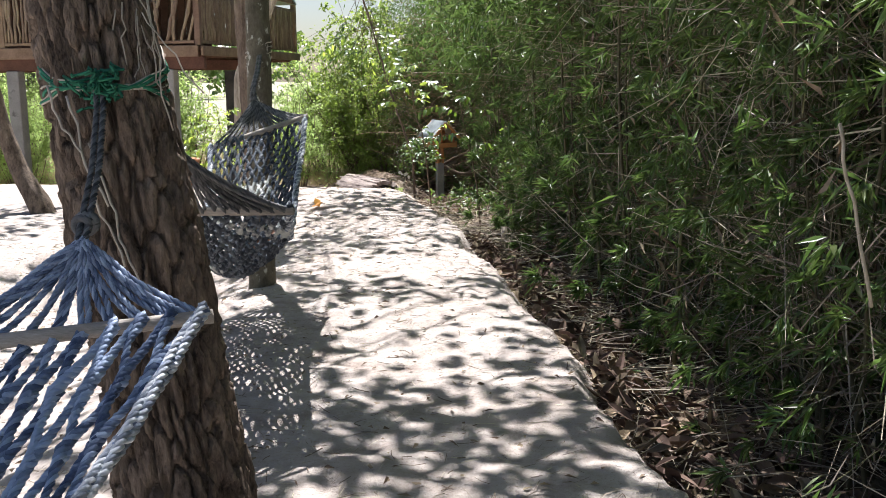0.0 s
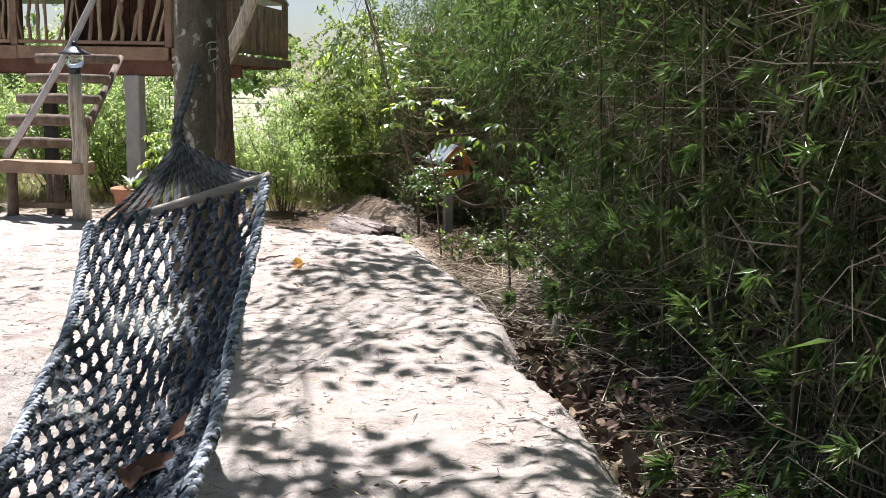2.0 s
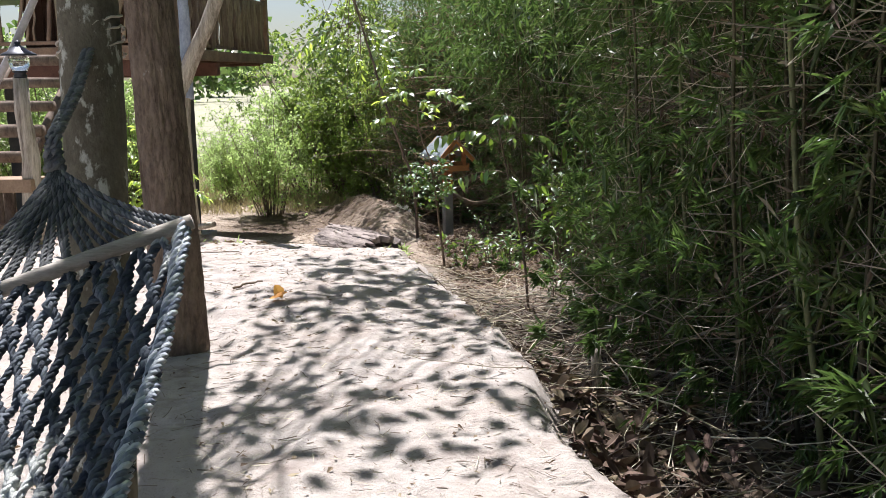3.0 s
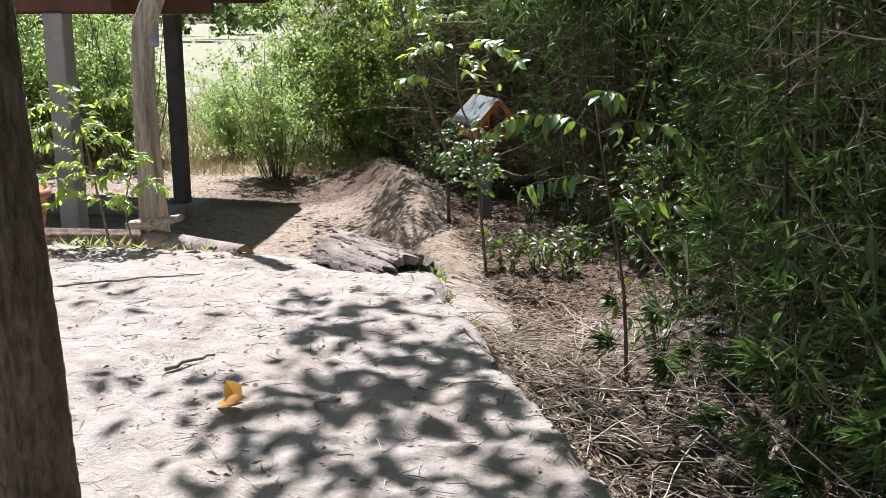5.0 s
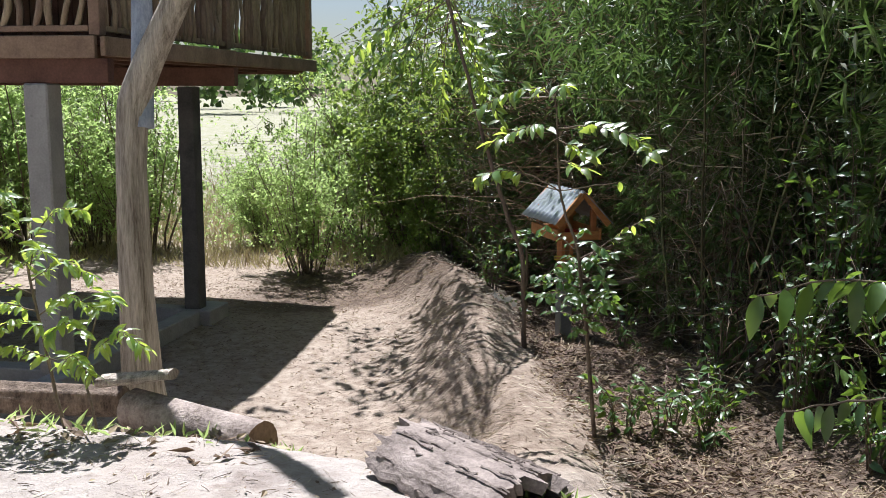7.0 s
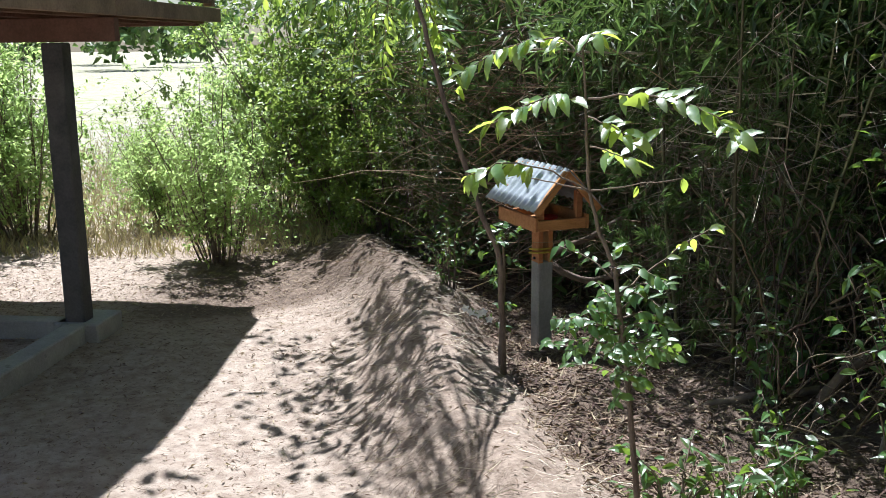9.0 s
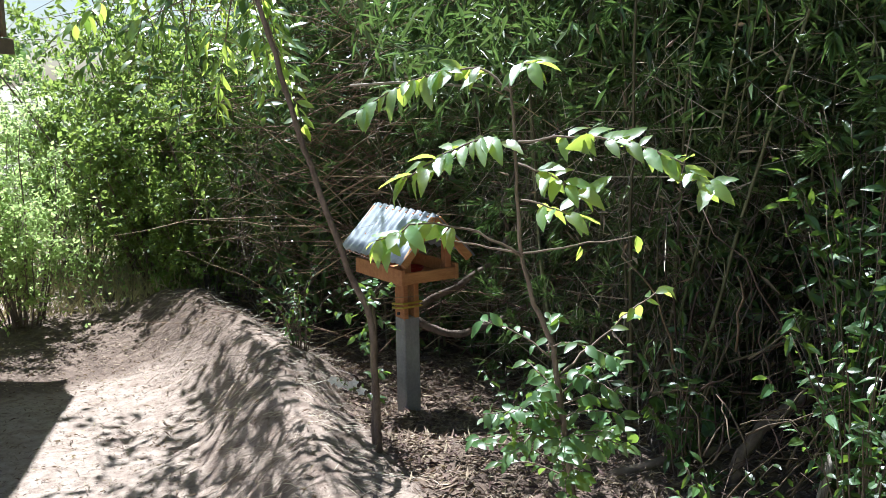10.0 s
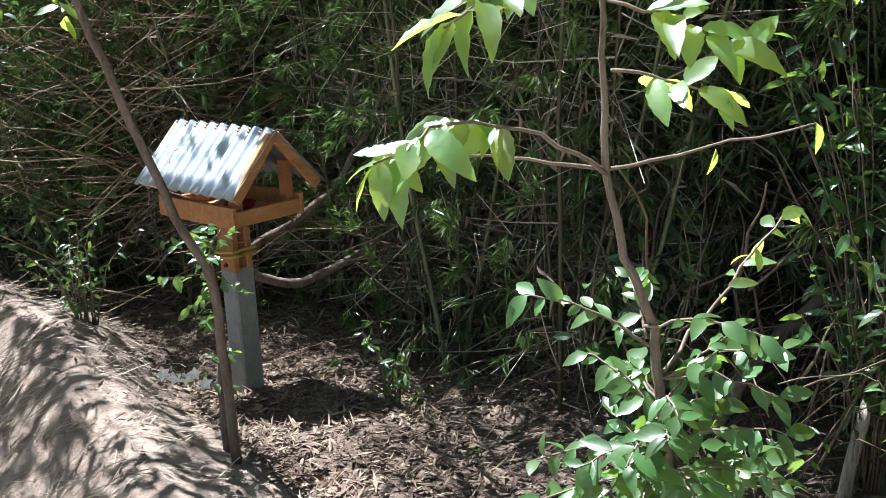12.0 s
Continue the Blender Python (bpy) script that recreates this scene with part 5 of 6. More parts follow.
def twig(heap, path, r0, r1, wob=0.006, sides=6):
    path = np.array(path, float)
    n = 4 * (len(path) - 1) + 1
    s = np.linspace(0, len(path) - 1, n)
    p = np.stack([np.interp(s, np.arange(len(path)), path[:, i]) for i in range(3)], 1)
    p[1:-1] = (p[:-2] + 2 * p[1:-1] + p[2:]) / 4
    p[1:-1] += rng.normal(0, wob, (n - 2, 3)) * 0.5
    tubes(heap, p, np.linspace(r0, r1, n), sides)


def twig_part(parent, path, r0, r1, wob=0.006):
    h = Heap()
    twig(h, path, r0, r1, wob)
    part("twig", h, BARK_THIN, parent, smooth=True)


sap = thing("sapling", "young tree with large hanging toothed leaves by the bank", "sapling")
st = Heap()
twig(st, [(-0.5, 15.1, gz(-0.5, 15.1) - 0.05), (-0.55, 15.1, -0.3), (-0.59, 15.12, 0.09), (-0.63, 15.12, 0.36), (-0.64, 15.12, 0.47), (-0.71, 15.12, 0.62), (-0.755, 15.12, 0.79), (-0.77, 15.11, 0.95), (-0.78, 15.1, 1.18), (-0.795, 15.1, 1.36)], 0.014, 0.004, 0.004, 9)
part("stem", st, BARK_GREY, sap, smooth=True)
lf = Heap()
TOP_R = [(-0.77, 15.1, 1.17), (-0.62, 15.02, 1.19), (-0.46, 14.92, 1.17), (-0.34, 14.84, 1.12), (-0.25, 14.77, 1.04)]
TOP_L = [(-0.79, 15.1, 1.33), (-0.88, 15.16, 1.41), (-1.0, 15.22, 1.4), (-1.12, 15.27, 1.36), (-1.27, 15.3, 1.27)]
MID_L = [(-0.77, 15.1, 1.14), (-0.9, 15.0, 1.2), (-1.04, 14.95, 1.15), (-1.18, 14.9, 1.08)]
LOW_L = [(-0.755, 15.12, 0.79), (-0.9, 15.1, 0.88), (-1.1, 15.06, 0.93), (-1.25, 15.02, 0.88)]
LOW_L2 = [(-0.755, 15.12, 0.8), (-0.9, 15.15, 0.83), (-1.03, 15.18, 0.85)]
for path, cnt, size, w in ((TOP_R, 36, 0.096, 0.44), (TOP_L, 28, 0.096, 0.44), (MID_L, 26, 0.094, 0.44), (LOW_L, 26, 0.096, 0.44)):
    twig_part(sap, path, 0.005, 0.002)
    big_leaf_row(lf, path, cnt, size, 0.2 if path is not LOW_L else 0.5, 0.62, w, TOOTHED, (-0.45, -0.42, 0.78), 0.5)
twig_part(sap, LOW_L2, 0.0045, 0.002)
for path, cnt in (([(-0.77, 15.1, 1.1), (-0.68, 15.02, 1.07), (-0.58, 14.97, 1.0)], 8), ([(-0.76, 15.1, 0.98), (-0.68, 15.05, 0.96), (-0.6, 15.0, 0.93)], 4), ([(-0.795, 15.1, 1.34), (-0.78, 15.02, 1.42), (-0.75, 14.98, 1.42)], 5)):
    twig_part(sap, path, 0.004, 0.002)
    big_leaf_row(lf, path, cnt + 4, 0.095, 0.3, 0.6, 0.45, TOOTHED, (-0.45, -0.42, 0.78), 0.5)
THIN = [(-0.755, 15.12, 0.8), (-0.6, 15.05, 0.83), (-0.42, 14.95, 0.87)]
twig_part(sap, THIN, 0.004, 0.0018)
leaves(lf, np.array([(-0.42, 14.95, 0.87), (-0.58, 15.03, 0.83)]), np.array([(0.25, -0.1, -1.0), (-0.1, 0, -1.0)]), np.array([(0.3, -1, 0.2), (0.4, -1, 0.1)]), np.array([0.06, 0.05]), np.array([0.018, 0.012]), OVAL)
LOW_R = [(-0.63, 15.12, 0.36), (-0.5, 15.14, 0.46), (-0.35, 15.17, 0.57), (-0.2, 15.21, 0.64)]
twig_part(sap, LOW_R, 0.005, 0.002)
big_leaf_row(lf, LOW_R, 12, 0.07, 0.45, 0.3, 0.45)
lb = Heap()
for _ in range(34):
    z0 = rng.uniform(0.12, 0.62) if rng.uniform() < 0.8 else rng.uniform(-0.1, 0.1)
    x0 = np.interp(z0, [0, 0.36, 0.62], [-0.58, -0.63, -0.71])
    an = rng.uniform(0, 6.28)
    e = np.array((x0, 15.12, z0)) + np.array((math.cos(an) * 0.28 - 0.06, math.sin(an) * 0.2 - 0.05, rng.uniform(-0.02, 0.16)))
    path = [(x0, 15.12, z0), (np.array((x0, 15.12, z0)) + e) / 2 + np.array((0, 0, 0.03)), e]
    twig_part(sap, path, 0.0035, 0.0015)
    big_leaf_row(lb, path, 11, 0.06, 0.25, 0.3, 0.5, None, (-0.45, -0.42, 0.78), 0.5)
part("foliage", lf, LEAF_SAP, sap, "large glossy green leaves", smooth=True)
part("lower_foliage", lb, LEAF_BROAD, sap, "small dark glossy leaves", smooth=True)

sap2 = thing("sapling", "young tree with long hanging leaves at the ditch", "sapling")
st, lf = Heap(), Heap()
x0, y0 = 0.29, 11.66
twig(st, [(x0, y0, gz(x0, y0) - 0.05), (0.26, 11.6, 0.0), (0.2, 11.55, 0.35), (0.14, 11.5, 0.62), (0.07, 11.47, 1.0)], 0.011, 0.004, 0.004, 8)
part("stem", st, BARK_THIN, sap2, smooth=True)
for path, cnt in (([(0.1, 11.5, 0.86), (0.22, 11.44, 0.93), (0.38, 11.4, 0.9), (0.53, 11.36, 0.82)], 9), ([(0.1, 11.5, 0.84), (-0.05, 11.5, 0.94), (-0.2, 11.5, 0.95), (-0.36, 11.52, 0.9)], 10),
                  ([(0.14, 11.5, 0.64), (0.0, 11.55, 0.66), (-0.15, 11.6, 0.62), (-0.25, 11.65, 0.58)], 6), ([(0.07, 11.47, 1.0), (0.1, 11.4, 1.06), (0.16, 11.36, 1.05)], 5), ([(0.18, 11.5, 0.5), (0.32, 11.5, 0.56), (0.45, 11.5, 0.53)], 5)):
    twig_part(sap2, path, 0.004, 0.002)
    big_leaf_row(lf, path, cnt + 5, 0.105, 0.2, 0.9, 0.38)
part("foliage", lf, LEAF_BROAD, sap2, "long drooping green leaves", smooth=True)

# leaning tree above the bank, with drooping leafy branches
lean = thing("leaning_sapling", "thin leaning tree with drooping leafy branches over the bank", "tree")
st, lf, ld = Heap(), Heap(), Heap()
twig(st, [(-0.98, 17.5, gz(-0.98, 17.5) - 0.05), (-1.0, 17.47, -0.25), (-1.01, 17.45, 0.03), (-1.13, 17.45, 0.3), (-1.29, 17.45, 0.8), (-1.42, 17.43, 1.22), (-1.52, 17.4, 1.6), (-1.7, 17.35, 2.3), (-1.9, 17.3, 2.9)], 0.022, 0.012, 0.008, 9)
part("stem", st, BARK_GREY, lean, smooth=True)
for _ in range(22):
    z0 = rng.uniform(1.9, 2.85)
    b0 = np.array((np.interp(z0, [1.2, 2.9], [-1.42, -1.9]), 17.38, z0))
    e = np.array((rng.uniform(-2.95, -1.05), rng.uniform(18.4, 20.2), rng.uniform(0.9, 1.8)))
    path = [b0, (b0 * 2 + e) / 3 + np.array((0, 0, 0.05)), (b0 + e * 2) / 3 + np.array((0, 0, 0.08)), e]
    twig_part(lean, path, 0.005, 0.002)
    big_leaf_row(ld if _ % 2 else lf, path, 24, 0.135, 0.5, 0.8, 0.38, None, (-0.14, -0.48, 0.87), 0.5)
part("foliage", lf, LEAF_SAP, lean, "glossy drooping leaves", smooth=True)

part("shaded_foliage", ld, LEAF_BROAD, lean, "dark glossy drooping leaves", smooth=True)
# unseen crown, set far behind the stem to shade the far bank
crown(lean, (-2.6, 21.2, 4.0), (1.1, 1.6, 0.5), 100, 7, limb_from=(-1.9, 17.3, 2.8))

# feathery plant in front of the house post
fern = thing("pinnate_plant", "young plant with feathery bright green leaves", "plant", at=(-0.07, 0, 0))
st, lf = Heap(), Heap()
twig(st, [(-2.9, 13.25, gz(-2.9, 13.25) - 0.03), (-2.95, 13.22, 0.2), (-3.0, 13.2, 0.55), (-3.02, 13.2, 0.75)], 0.009, 0.005, 0.003)
twig(st, [(-2.72, 13.2, gz(-2.72, 13.2) - 0.03), (-2.78, 13.2, 0.15), (-2.7, 13.18, 0.4)], 0.007, 0.004, 0.003)
for b, e in (((-3.02, 13.2, 0.74), (-3.38, 13.15, 0.78)), ((-3.02, 13.2, 0.75), (-3.05, 13.05, 0.95)), ((-3.01, 13.2, 0.7), (-2.68, 13.1, 0.88)), ((-3.0, 13.2, 0.55), (-2.66, 13.1, 0.6)), ((-3.0, 13.2, 0.5), (-3.42, 13.1, 0.5)), ((-2.98, 13.2, 0.42), (-3.35, 13.2, 0.33)), ((-2.97, 13.2, 0.4), (-2.62, 13.05, 0.46)), ((-2.7, 13.18, 0.4), (-2.55, 13.05, 0.5)), ((-2.95, 13.2, 0.35), (-3.1, 12.95, 0.3)), ((-2.72, 13.18, 0.3), (-2.85, 13.0, 0.35)), ((-3.0, 13.2, 0.62), (-3.3, 12.95, 0.66)), ((-2.9, 13.2, 0.2), (-3.25, 13.1, 0.18)), ((-2.72, 13.18, 0.25), (-2.45, 13.1, 0.3)), ((-3.0, 13.2, 0.6), (-2.8, 12.95, 0.72)), ((-2.9, 13.2, 0.15), (-2.65, 13.0, 0.2))):
    b, e = np.array(b), np.array(e)
    path = np.array([b, (b + e) / 2 + np.array((0, 0, 0.09)), e])
    twig(st, path, 0.0035, 0.0015, 0.002)
    big_leaf_row(lf, path, 38, 0.072, 0.1, 0.3, 0.36)
part("stem", st, BARK_THIN, fern, smooth=True)
part("foliage", lf, LEAF_SAP, fern, "rows of small leaflets")

# ---- litter, twigs and grass ----
def on_ground(x, y, lift=0.004):
    return np.stack([x, y, height(x, y) + lift], 1)


def flat_leaves(x, y, length, width, tip=0.22, lift=0.012):
    n = len(x)
    an = rand(0, 6.28, n)
    return leaves(Heap(), on_ground(x, y, lift) + rng.normal(0, 0.006, (n, 3)), np.stack([np.cos(an), np.sin(an), rng.normal(0, tip, n)], 1), rng.normal(0, 0.35, (n, 3)) + np.array([0, 0, 1.0]), length, width, BLADE, droop=rand(-0.3, 0.5, n), fold=0.35)


n = 20000
y = rand(1.5, 22, n)
x = np.where(y < 13, edge_x(y), np.interp(y, CREST[0], CREST[1]) + 0.45) + np.abs(rng.normal(0, 0.65, n)) + 0.03
tagged(part("leaf_litter", flat_leaves(x, y, rand(0.03, 0.12, n), rand(0.003, 0.011, n)), LEAF_DARK), "brown dead leaves covering the ditch", "litter", kind="stuff")
n = 20000
y, x = rand(13.6, 20.5, n), rand(-0.9, 2.2, n)
ok = x > np.interp(y, CREST[0], CREST[1]) + 0.3
x, y = x[ok], y[ok]
n = len(x)
tagged(part("leaf_litter", flat_leaves(x, y, rand(0.03, 0.1, n), rand(0.0025, 0.008, n)), LEAF_DEAD), "pale brown dead leaves covering the ground before the feeder", "litter", kind="stuff")
# large curled leaves heaped along the path's edge
n = 2600
y = rand(1.8, 9.5, n)
x = edge_x(y) + 0.05 + np.abs(rng.normal(0, 0.4, n))
an = rand(0, 6.28, n)
h = leaves(Heap(), on_ground(x, y, 0.0) + np.stack([np.zeros(n), np.zeros(n), rand(0.01, 0.07, n)], 1), np.stack([np.cos(an), np.sin(an), rng.normal(0, 0.5, n)], 1), rng.normal(0, 0.6, (n, 3)) + np.array([0, 0, 1.0]), rand(0.06, 0.15, n), rand(0.012, 0.032, n), OVAL, droop=rand(-0.6, 0.8, n), fold=0.6)
tagged(part("leaf_litter", h, LEAF_DARK), "large curled brown leaves heaped beside the path", "litter", kind="stuff")
n = 2200
y = rand(1.8, 13, n)
x = edge_x(y) + 0.05 + np.abs(rng.normal(0, 0.6, n))
an = rand(0, 6.28, n)
h = tubes(Heap(), bent(on_ground(x, y, 0.03), np.stack([np.cos(an), np.sin(an), rand(-0.1, 0.3, n)], 1), rand(0.12, 0.5, n), 4, sag=rand(0, 0.3, n), wander=0.04), np.repeat(rand(0.0012, 0.0035, n)[:, None], 4, 1), 4)
tagged(part("dry_stalks", h, STEM_DRY), "dry broken stalks lying over the ditch", "litter", kind="stuff")
n = 2600
y, x = rand(1.2, 13.2, n), rand(-3.6, 1.3, n)
ok = x < edge_x(y) + 0.02
x, y = x[ok], y[ok]
n = len(x)
an = rand(0, 6.28, n)
h = tubes(Heap(), bent(on_ground(x, y, 0.004), np.stack([np.cos(an), np.sin(an), np.zeros(n)], 1), rand(0.015, 0.09, n), 3, wander=0.08), np.repeat(rand(0.0008, 0.0022, n)[:, None], 3, 1), 4)
tagged(part("twig_litter", h, BARK_THIN), "short dark twigs strewn over the path", "litter", kind="stuff")
# thinner litter on the low ground and the bank
n = 15000
y, x = np.where(rand(0, 1, n) < 0.35, rand(14.2, 19.5, n), rng.normal(21.3, 1.3, n)), rand(-7.5, -0.8, n)
tagged(part("leaf_litter", flat_leaves(x, y, rand(0.02, 0.07, n), rand(0.002, 0.008, n), 0.12), LEAF_DEAD), "thin scatter of dead leaves on the low ground", "litter", kind="stuff")
n = 10000
y, x = rand(1.2, 13.2, n), rand(-3.6, 1.3, n)
ok = x < edge_x(y) + 0.02
x, y = x[ok], y[ok]
n = len(x)
an = rand(0, 6.28, n)
h = tubes(Heap(), bent(on_ground(x, y, 0.003), np.stack([np.cos(an), np.sin(an), np.zeros(n)], 1), rand(0.015, 0.1, n), 3, wander=0.05), np.repeat(rand(0.0006, 0.0018, n)[:, None], 3, 1), 3)
tagged(part("straw", h, STEM_DRY), "short dry stalks strewn over the path", "litter", kind="stuff")
n = 2600
y, x = rand(1.5, 12.8, n), rand(-3.0, 1.0, n)
ok = x < edge_x(y)
tagged(part("leaf_scraps", flat_leaves(x[ok], y[ok], rand(0.012, 0.05, int(ok.sum())), rand(0.003, 0.011, int(ok.sum())), 0.1, 0.006), LEAF_DEAD), "small dead leaf scraps on the path", "litter", kind="stuff")
# dry stalks on the bank
n = 2600
y = rand(13.6, 22.5, n)
x = np.interp(y, CREST[0], CREST[1]) + rng.normal(0, 0.4, n)
d = np.sign(x - np.interp(y, CREST[0], CREST[1]))
h = tubes(Heap(), bent(on_ground(x, y, 0.004), np.stack([d * rand(0.2, 1, n), rng.normal(0, 0.5, n), -rand(0.1, 0.8, n)], 1) + np.array([0, 0, 0.25]), rand(0.05, 0.2, n), 4, sag=rand(0, 0.3, n), wander=0.05), np.repeat(rand(0.0009, 0.002, n)[:, None], 4, 1), 3)
tagged(part("bank_grass", h, STEM_DRY), "dry grass stalks on the earth bank", "grass", kind="stuff")

# ---- undergrowth, vines and roots round the feeder ----
def vine(points, r0, r1, parent, name="vine", mat=BARK_GREY):
    h = Heap()
    twig(h, points, r0, r1, 0.008, 9)
    return part(name, h, mat, parent, smooth=True)


vines = thing("old_vine", "thick grey vine branches curving out of the thicket", "vine")
vine([(-0.62, 19.05, -0.36), (-0.4, 19.0, -0.23), (-0.21, 19.0, -0.15), (0.08, 19.0, 0.03), (0.22, 19.0, 0.26), (0.45, 19.0, 0.5), (0.75, 19.2, 0.8)], 0.026, 0.018, vines)
vine([(-0.58, 19.1, -0.36), (-0.38, 19.0, -0.47), (-0.17, 19.0, -0.52), (0.12, 19.0, -0.42), (0.39, 19.0, -0.3), (0.66, 19.05, -0.08), (1.1, 19.3, 0.2)], 0.03, 0.02, vines)
vine([(0.2, 19.0, 0.25), (0.1, 18.95, 0.42), (0.26, 18.95, 0.75), (0.3, 19.0, 1.2)], 0.014, 0.008, vines)
vine([(0.4, 19.0, -0.3), (0.55, 18.8, 0.1), (0.5, 18.7, 0.5)], 0.012, 0.006, vines)
def out(points, k=1.13):
    c = np.array((-1.79, 13.65, 1.14))
    return [tuple(c + (np.array(q) - c) * k) for q in points]


root = thing("curved_root", "thick curved brown root rising out of the litter", "root")
vine(out([(0.2, 16.25, -0.75), (0.36, 16.2, -0.68), (0.49, 16.2, -0.55), (0.49, 16.2, -0.42), (0.6, 16.2, -0.27), (0.78, 16.2, -0.16), (0.95, 16.2, -0.07), (1.2, 16.2, 0.05), (1.6, 16.4, 0.4)]), 0.036, 0.032, root, "root", BARK_THIN)
root2 = thing("ground_root", "long low root lying across the litter", "root")
vine([(x, y, gz(x, y) + z) for x, y, z in ((0.1, 16.95, -0.06), (0.25, 16.85, 0.01), (0.45, 16.8, 0.03), (0.65, 16.82, 0.02), (0.9, 16.85, 0.01), (1.25, 16.9, -0.05))], 0.024, 0.03, root2, "root", BARK_THIN)
stick_up = thing("stake", "pale leaning dry stake in the undergrowth", "stake")
vine(out([(0.42, 15.62, -0.75), (0.46, 15.6, -0.45), (0.52, 15.58, -0.12)], 1.2), 0.026, 0.024, stick_up, "wood", BARK_PALE)

# dry canes leaning through the thicket behind the feeder
n = 1100
a = np.stack([rand(-1.3, 1.6, n), rand(20.0, 22.0, n), rand(-1.0, 2.4, n)], 1)
a[:, 1] -= (a[:, 0] > 0.3) * rand(0, 2.0, n)
w = np.stack([rand(0.5, 1.0, n) * rng.choice([1, 1, 1, -1], n), rng.normal(0, 0.25, n), rand(-0.1, 0.75, n)], 1)
h = tubes(Heap(), bent(a, w, rand(0.7, 2.0, n), 6, sag=rand(0, 0.3, n), wander=0.02), np.linspace(1, 0.5, 6)[None] * rand(0.002, 0.006, n)[:, None], 5)
CANE_BROWN = surface("dead_cane", (0.13, 0.08, 0.05), (0.4, 0.28, 0.18), 0.75, 2, (1, 1, 1), 0.15, 30, vary=0.4, by_island=True)
tagged(part("dead_canes", h, CANE_BROWN, smooth=True), "dead brown canes leaning through the thicket", "canes", kind="stuff")
# fallen canes, their colour darkened to stand in for deep shade
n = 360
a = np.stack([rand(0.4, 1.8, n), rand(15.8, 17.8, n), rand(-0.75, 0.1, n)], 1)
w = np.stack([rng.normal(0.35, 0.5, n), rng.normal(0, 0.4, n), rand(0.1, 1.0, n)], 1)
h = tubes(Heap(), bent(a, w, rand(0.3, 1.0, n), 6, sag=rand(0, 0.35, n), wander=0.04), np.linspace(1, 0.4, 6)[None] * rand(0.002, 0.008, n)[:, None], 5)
tagged(part("fallen_canes", h, surface("shaded_cane", (0.05, 0.035, 0.025), (0.2, 0.145, 0.1), 0.85, 2, (1, 1, 1), 0.15, 30, vary=0.5, by_island=True), smooth=True), "canes fallen across each other, coloured dark for the deep shade", "canes", kind="stuff")
cane = thing("dry_cane", "single pale dry cane sticking out of the thicket", "cane")
vine([(-1.05, 17.9, 1.34), (-0.7, 18.0, 1.35), (-0.3, 18.2, 1.33), (0.3, 18.6, 1.3)], 0.007, 0.009, cane, "cane", STEM_DRY)
hang_cane = thing("dry_cane", "pale broken bamboo cane hanging in the thicket", "cane")
vine([(1.37, 3.2, 1.13), (1.4, 3.18, 0.95), (1.46, 3.16, 0.68)], 0.0045, 0.005, hang_cane, "cane", STEM_DRY)


# broad-leaved shrubs at the thicket's foot
def broad_shrub(at, label, stems, tall, wide, leaf, count, mat=None, hang=0.35):
    ob = thing("broadleaf_shrub", label, "shrub", "broadleaf undergrowth", at=at)
    st, lf = Heap(), Heap()
    for i in range(stems):
        an = rng.uniform(0, 6.28)
        e = np.array((math.cos(an) * wide * rng.uniform(0.2, 1), math.sin(an) * wide * rng.uniform(0.2, 1), tall * rng.uniform(0.45, 1)))
        path = [(0.04 * math.cos(an), 0.04 * math.sin(an), -0.05), e * np.array((0.35, 0.35, 0.6)), e]
        twig(st, path, 0.006, 0.002, 0.012, 5)
        big_leaf_row(lf, path, count, leaf, 0.2, hang, 0.4)
    part("branching", st, BARK_THIN, ob, smooth=True, kind="stuff")
    part("foliage", lf, mat or LEAF_BROAD, ob, kind="stuff")
    return ob


for x, y, stems, tall, wide, leaf, count in ((1.35, 16.3, 34, 2.3, 0.75, 0.1, 16), (1.75, 15.3, 30, 2.0, 0.7, 0.1, 16), (1.0, 17.4, 20, 1.7, 0.6, 0.09, 14), (0.9, 13.7, 16, 1.3, 0.5, 0.09, 12), (1.0, 14.6, 12, 0.7, 0.4, 0.09, 10),
                                             (-0.1, 17.9, 10, 0.5, 0.35, 0.06, 10), (-0.05, 15.3, 10, 0.4, 0.35, 0.085, 8), (-1.35, 19.4, 14, 0.7, 0.4, 0.06, 12), (0.55, 12.4, 10, 0.6, 0.35, 0.075, 9),
                                             (0.8, 15.5, 18, 1.1, 0.42, 0.085, 13), (1.05, 16.0, 22, 1.6, 0.5, 0.09, 14), (0.4, 15.95, 12, 0.5, 0.35, 0.075, 10), (0.55, 16.7, 14, 0.8, 0.4, 0.08, 11), (0.2, 15.2, 11, 0.42, 0.32, 0.075, 9), (-0.32, 15.25, 12, 0.45, 0.3, 0.07, 10)):
    broad_shrub((x, y, gz(x, y)), "glossy broad-leaved shrub at the foot of the thicket", stems, tall, wide, leaf, count)
round_plant = thing("round_leaf_plant", "small plant with round green leaves in the shade", "plant", at=(0.74, 17.0, gz(0.74, 17.0)))
lf = Heap()
n = 12
b = np.stack([rand(-0.22, 0.22, n), rand(-0.15, 0.15, n), rand(0.12, 0.34, n)], 1)
leaves(lf, b, np.stack([rng.normal(0, 1, n), rng.normal(-0.6, 0.5, n), rng.normal(-0.3, 0.3, n)], 1), np.stack([rng.normal(0, 0.3, n), np.full(n, -0.6), np.full(n, 0.8)], 1), rand(0.08, 0.12, n), rand(0.035, 0.05, n), ((0.0, 0.3), (0.2, 0.8), (0.5, 1.0), (0.8, 0.8), (1.0, 0.0)))
part("foliage", lf, LEAF_BROAD, round_plant)
st = Heap()
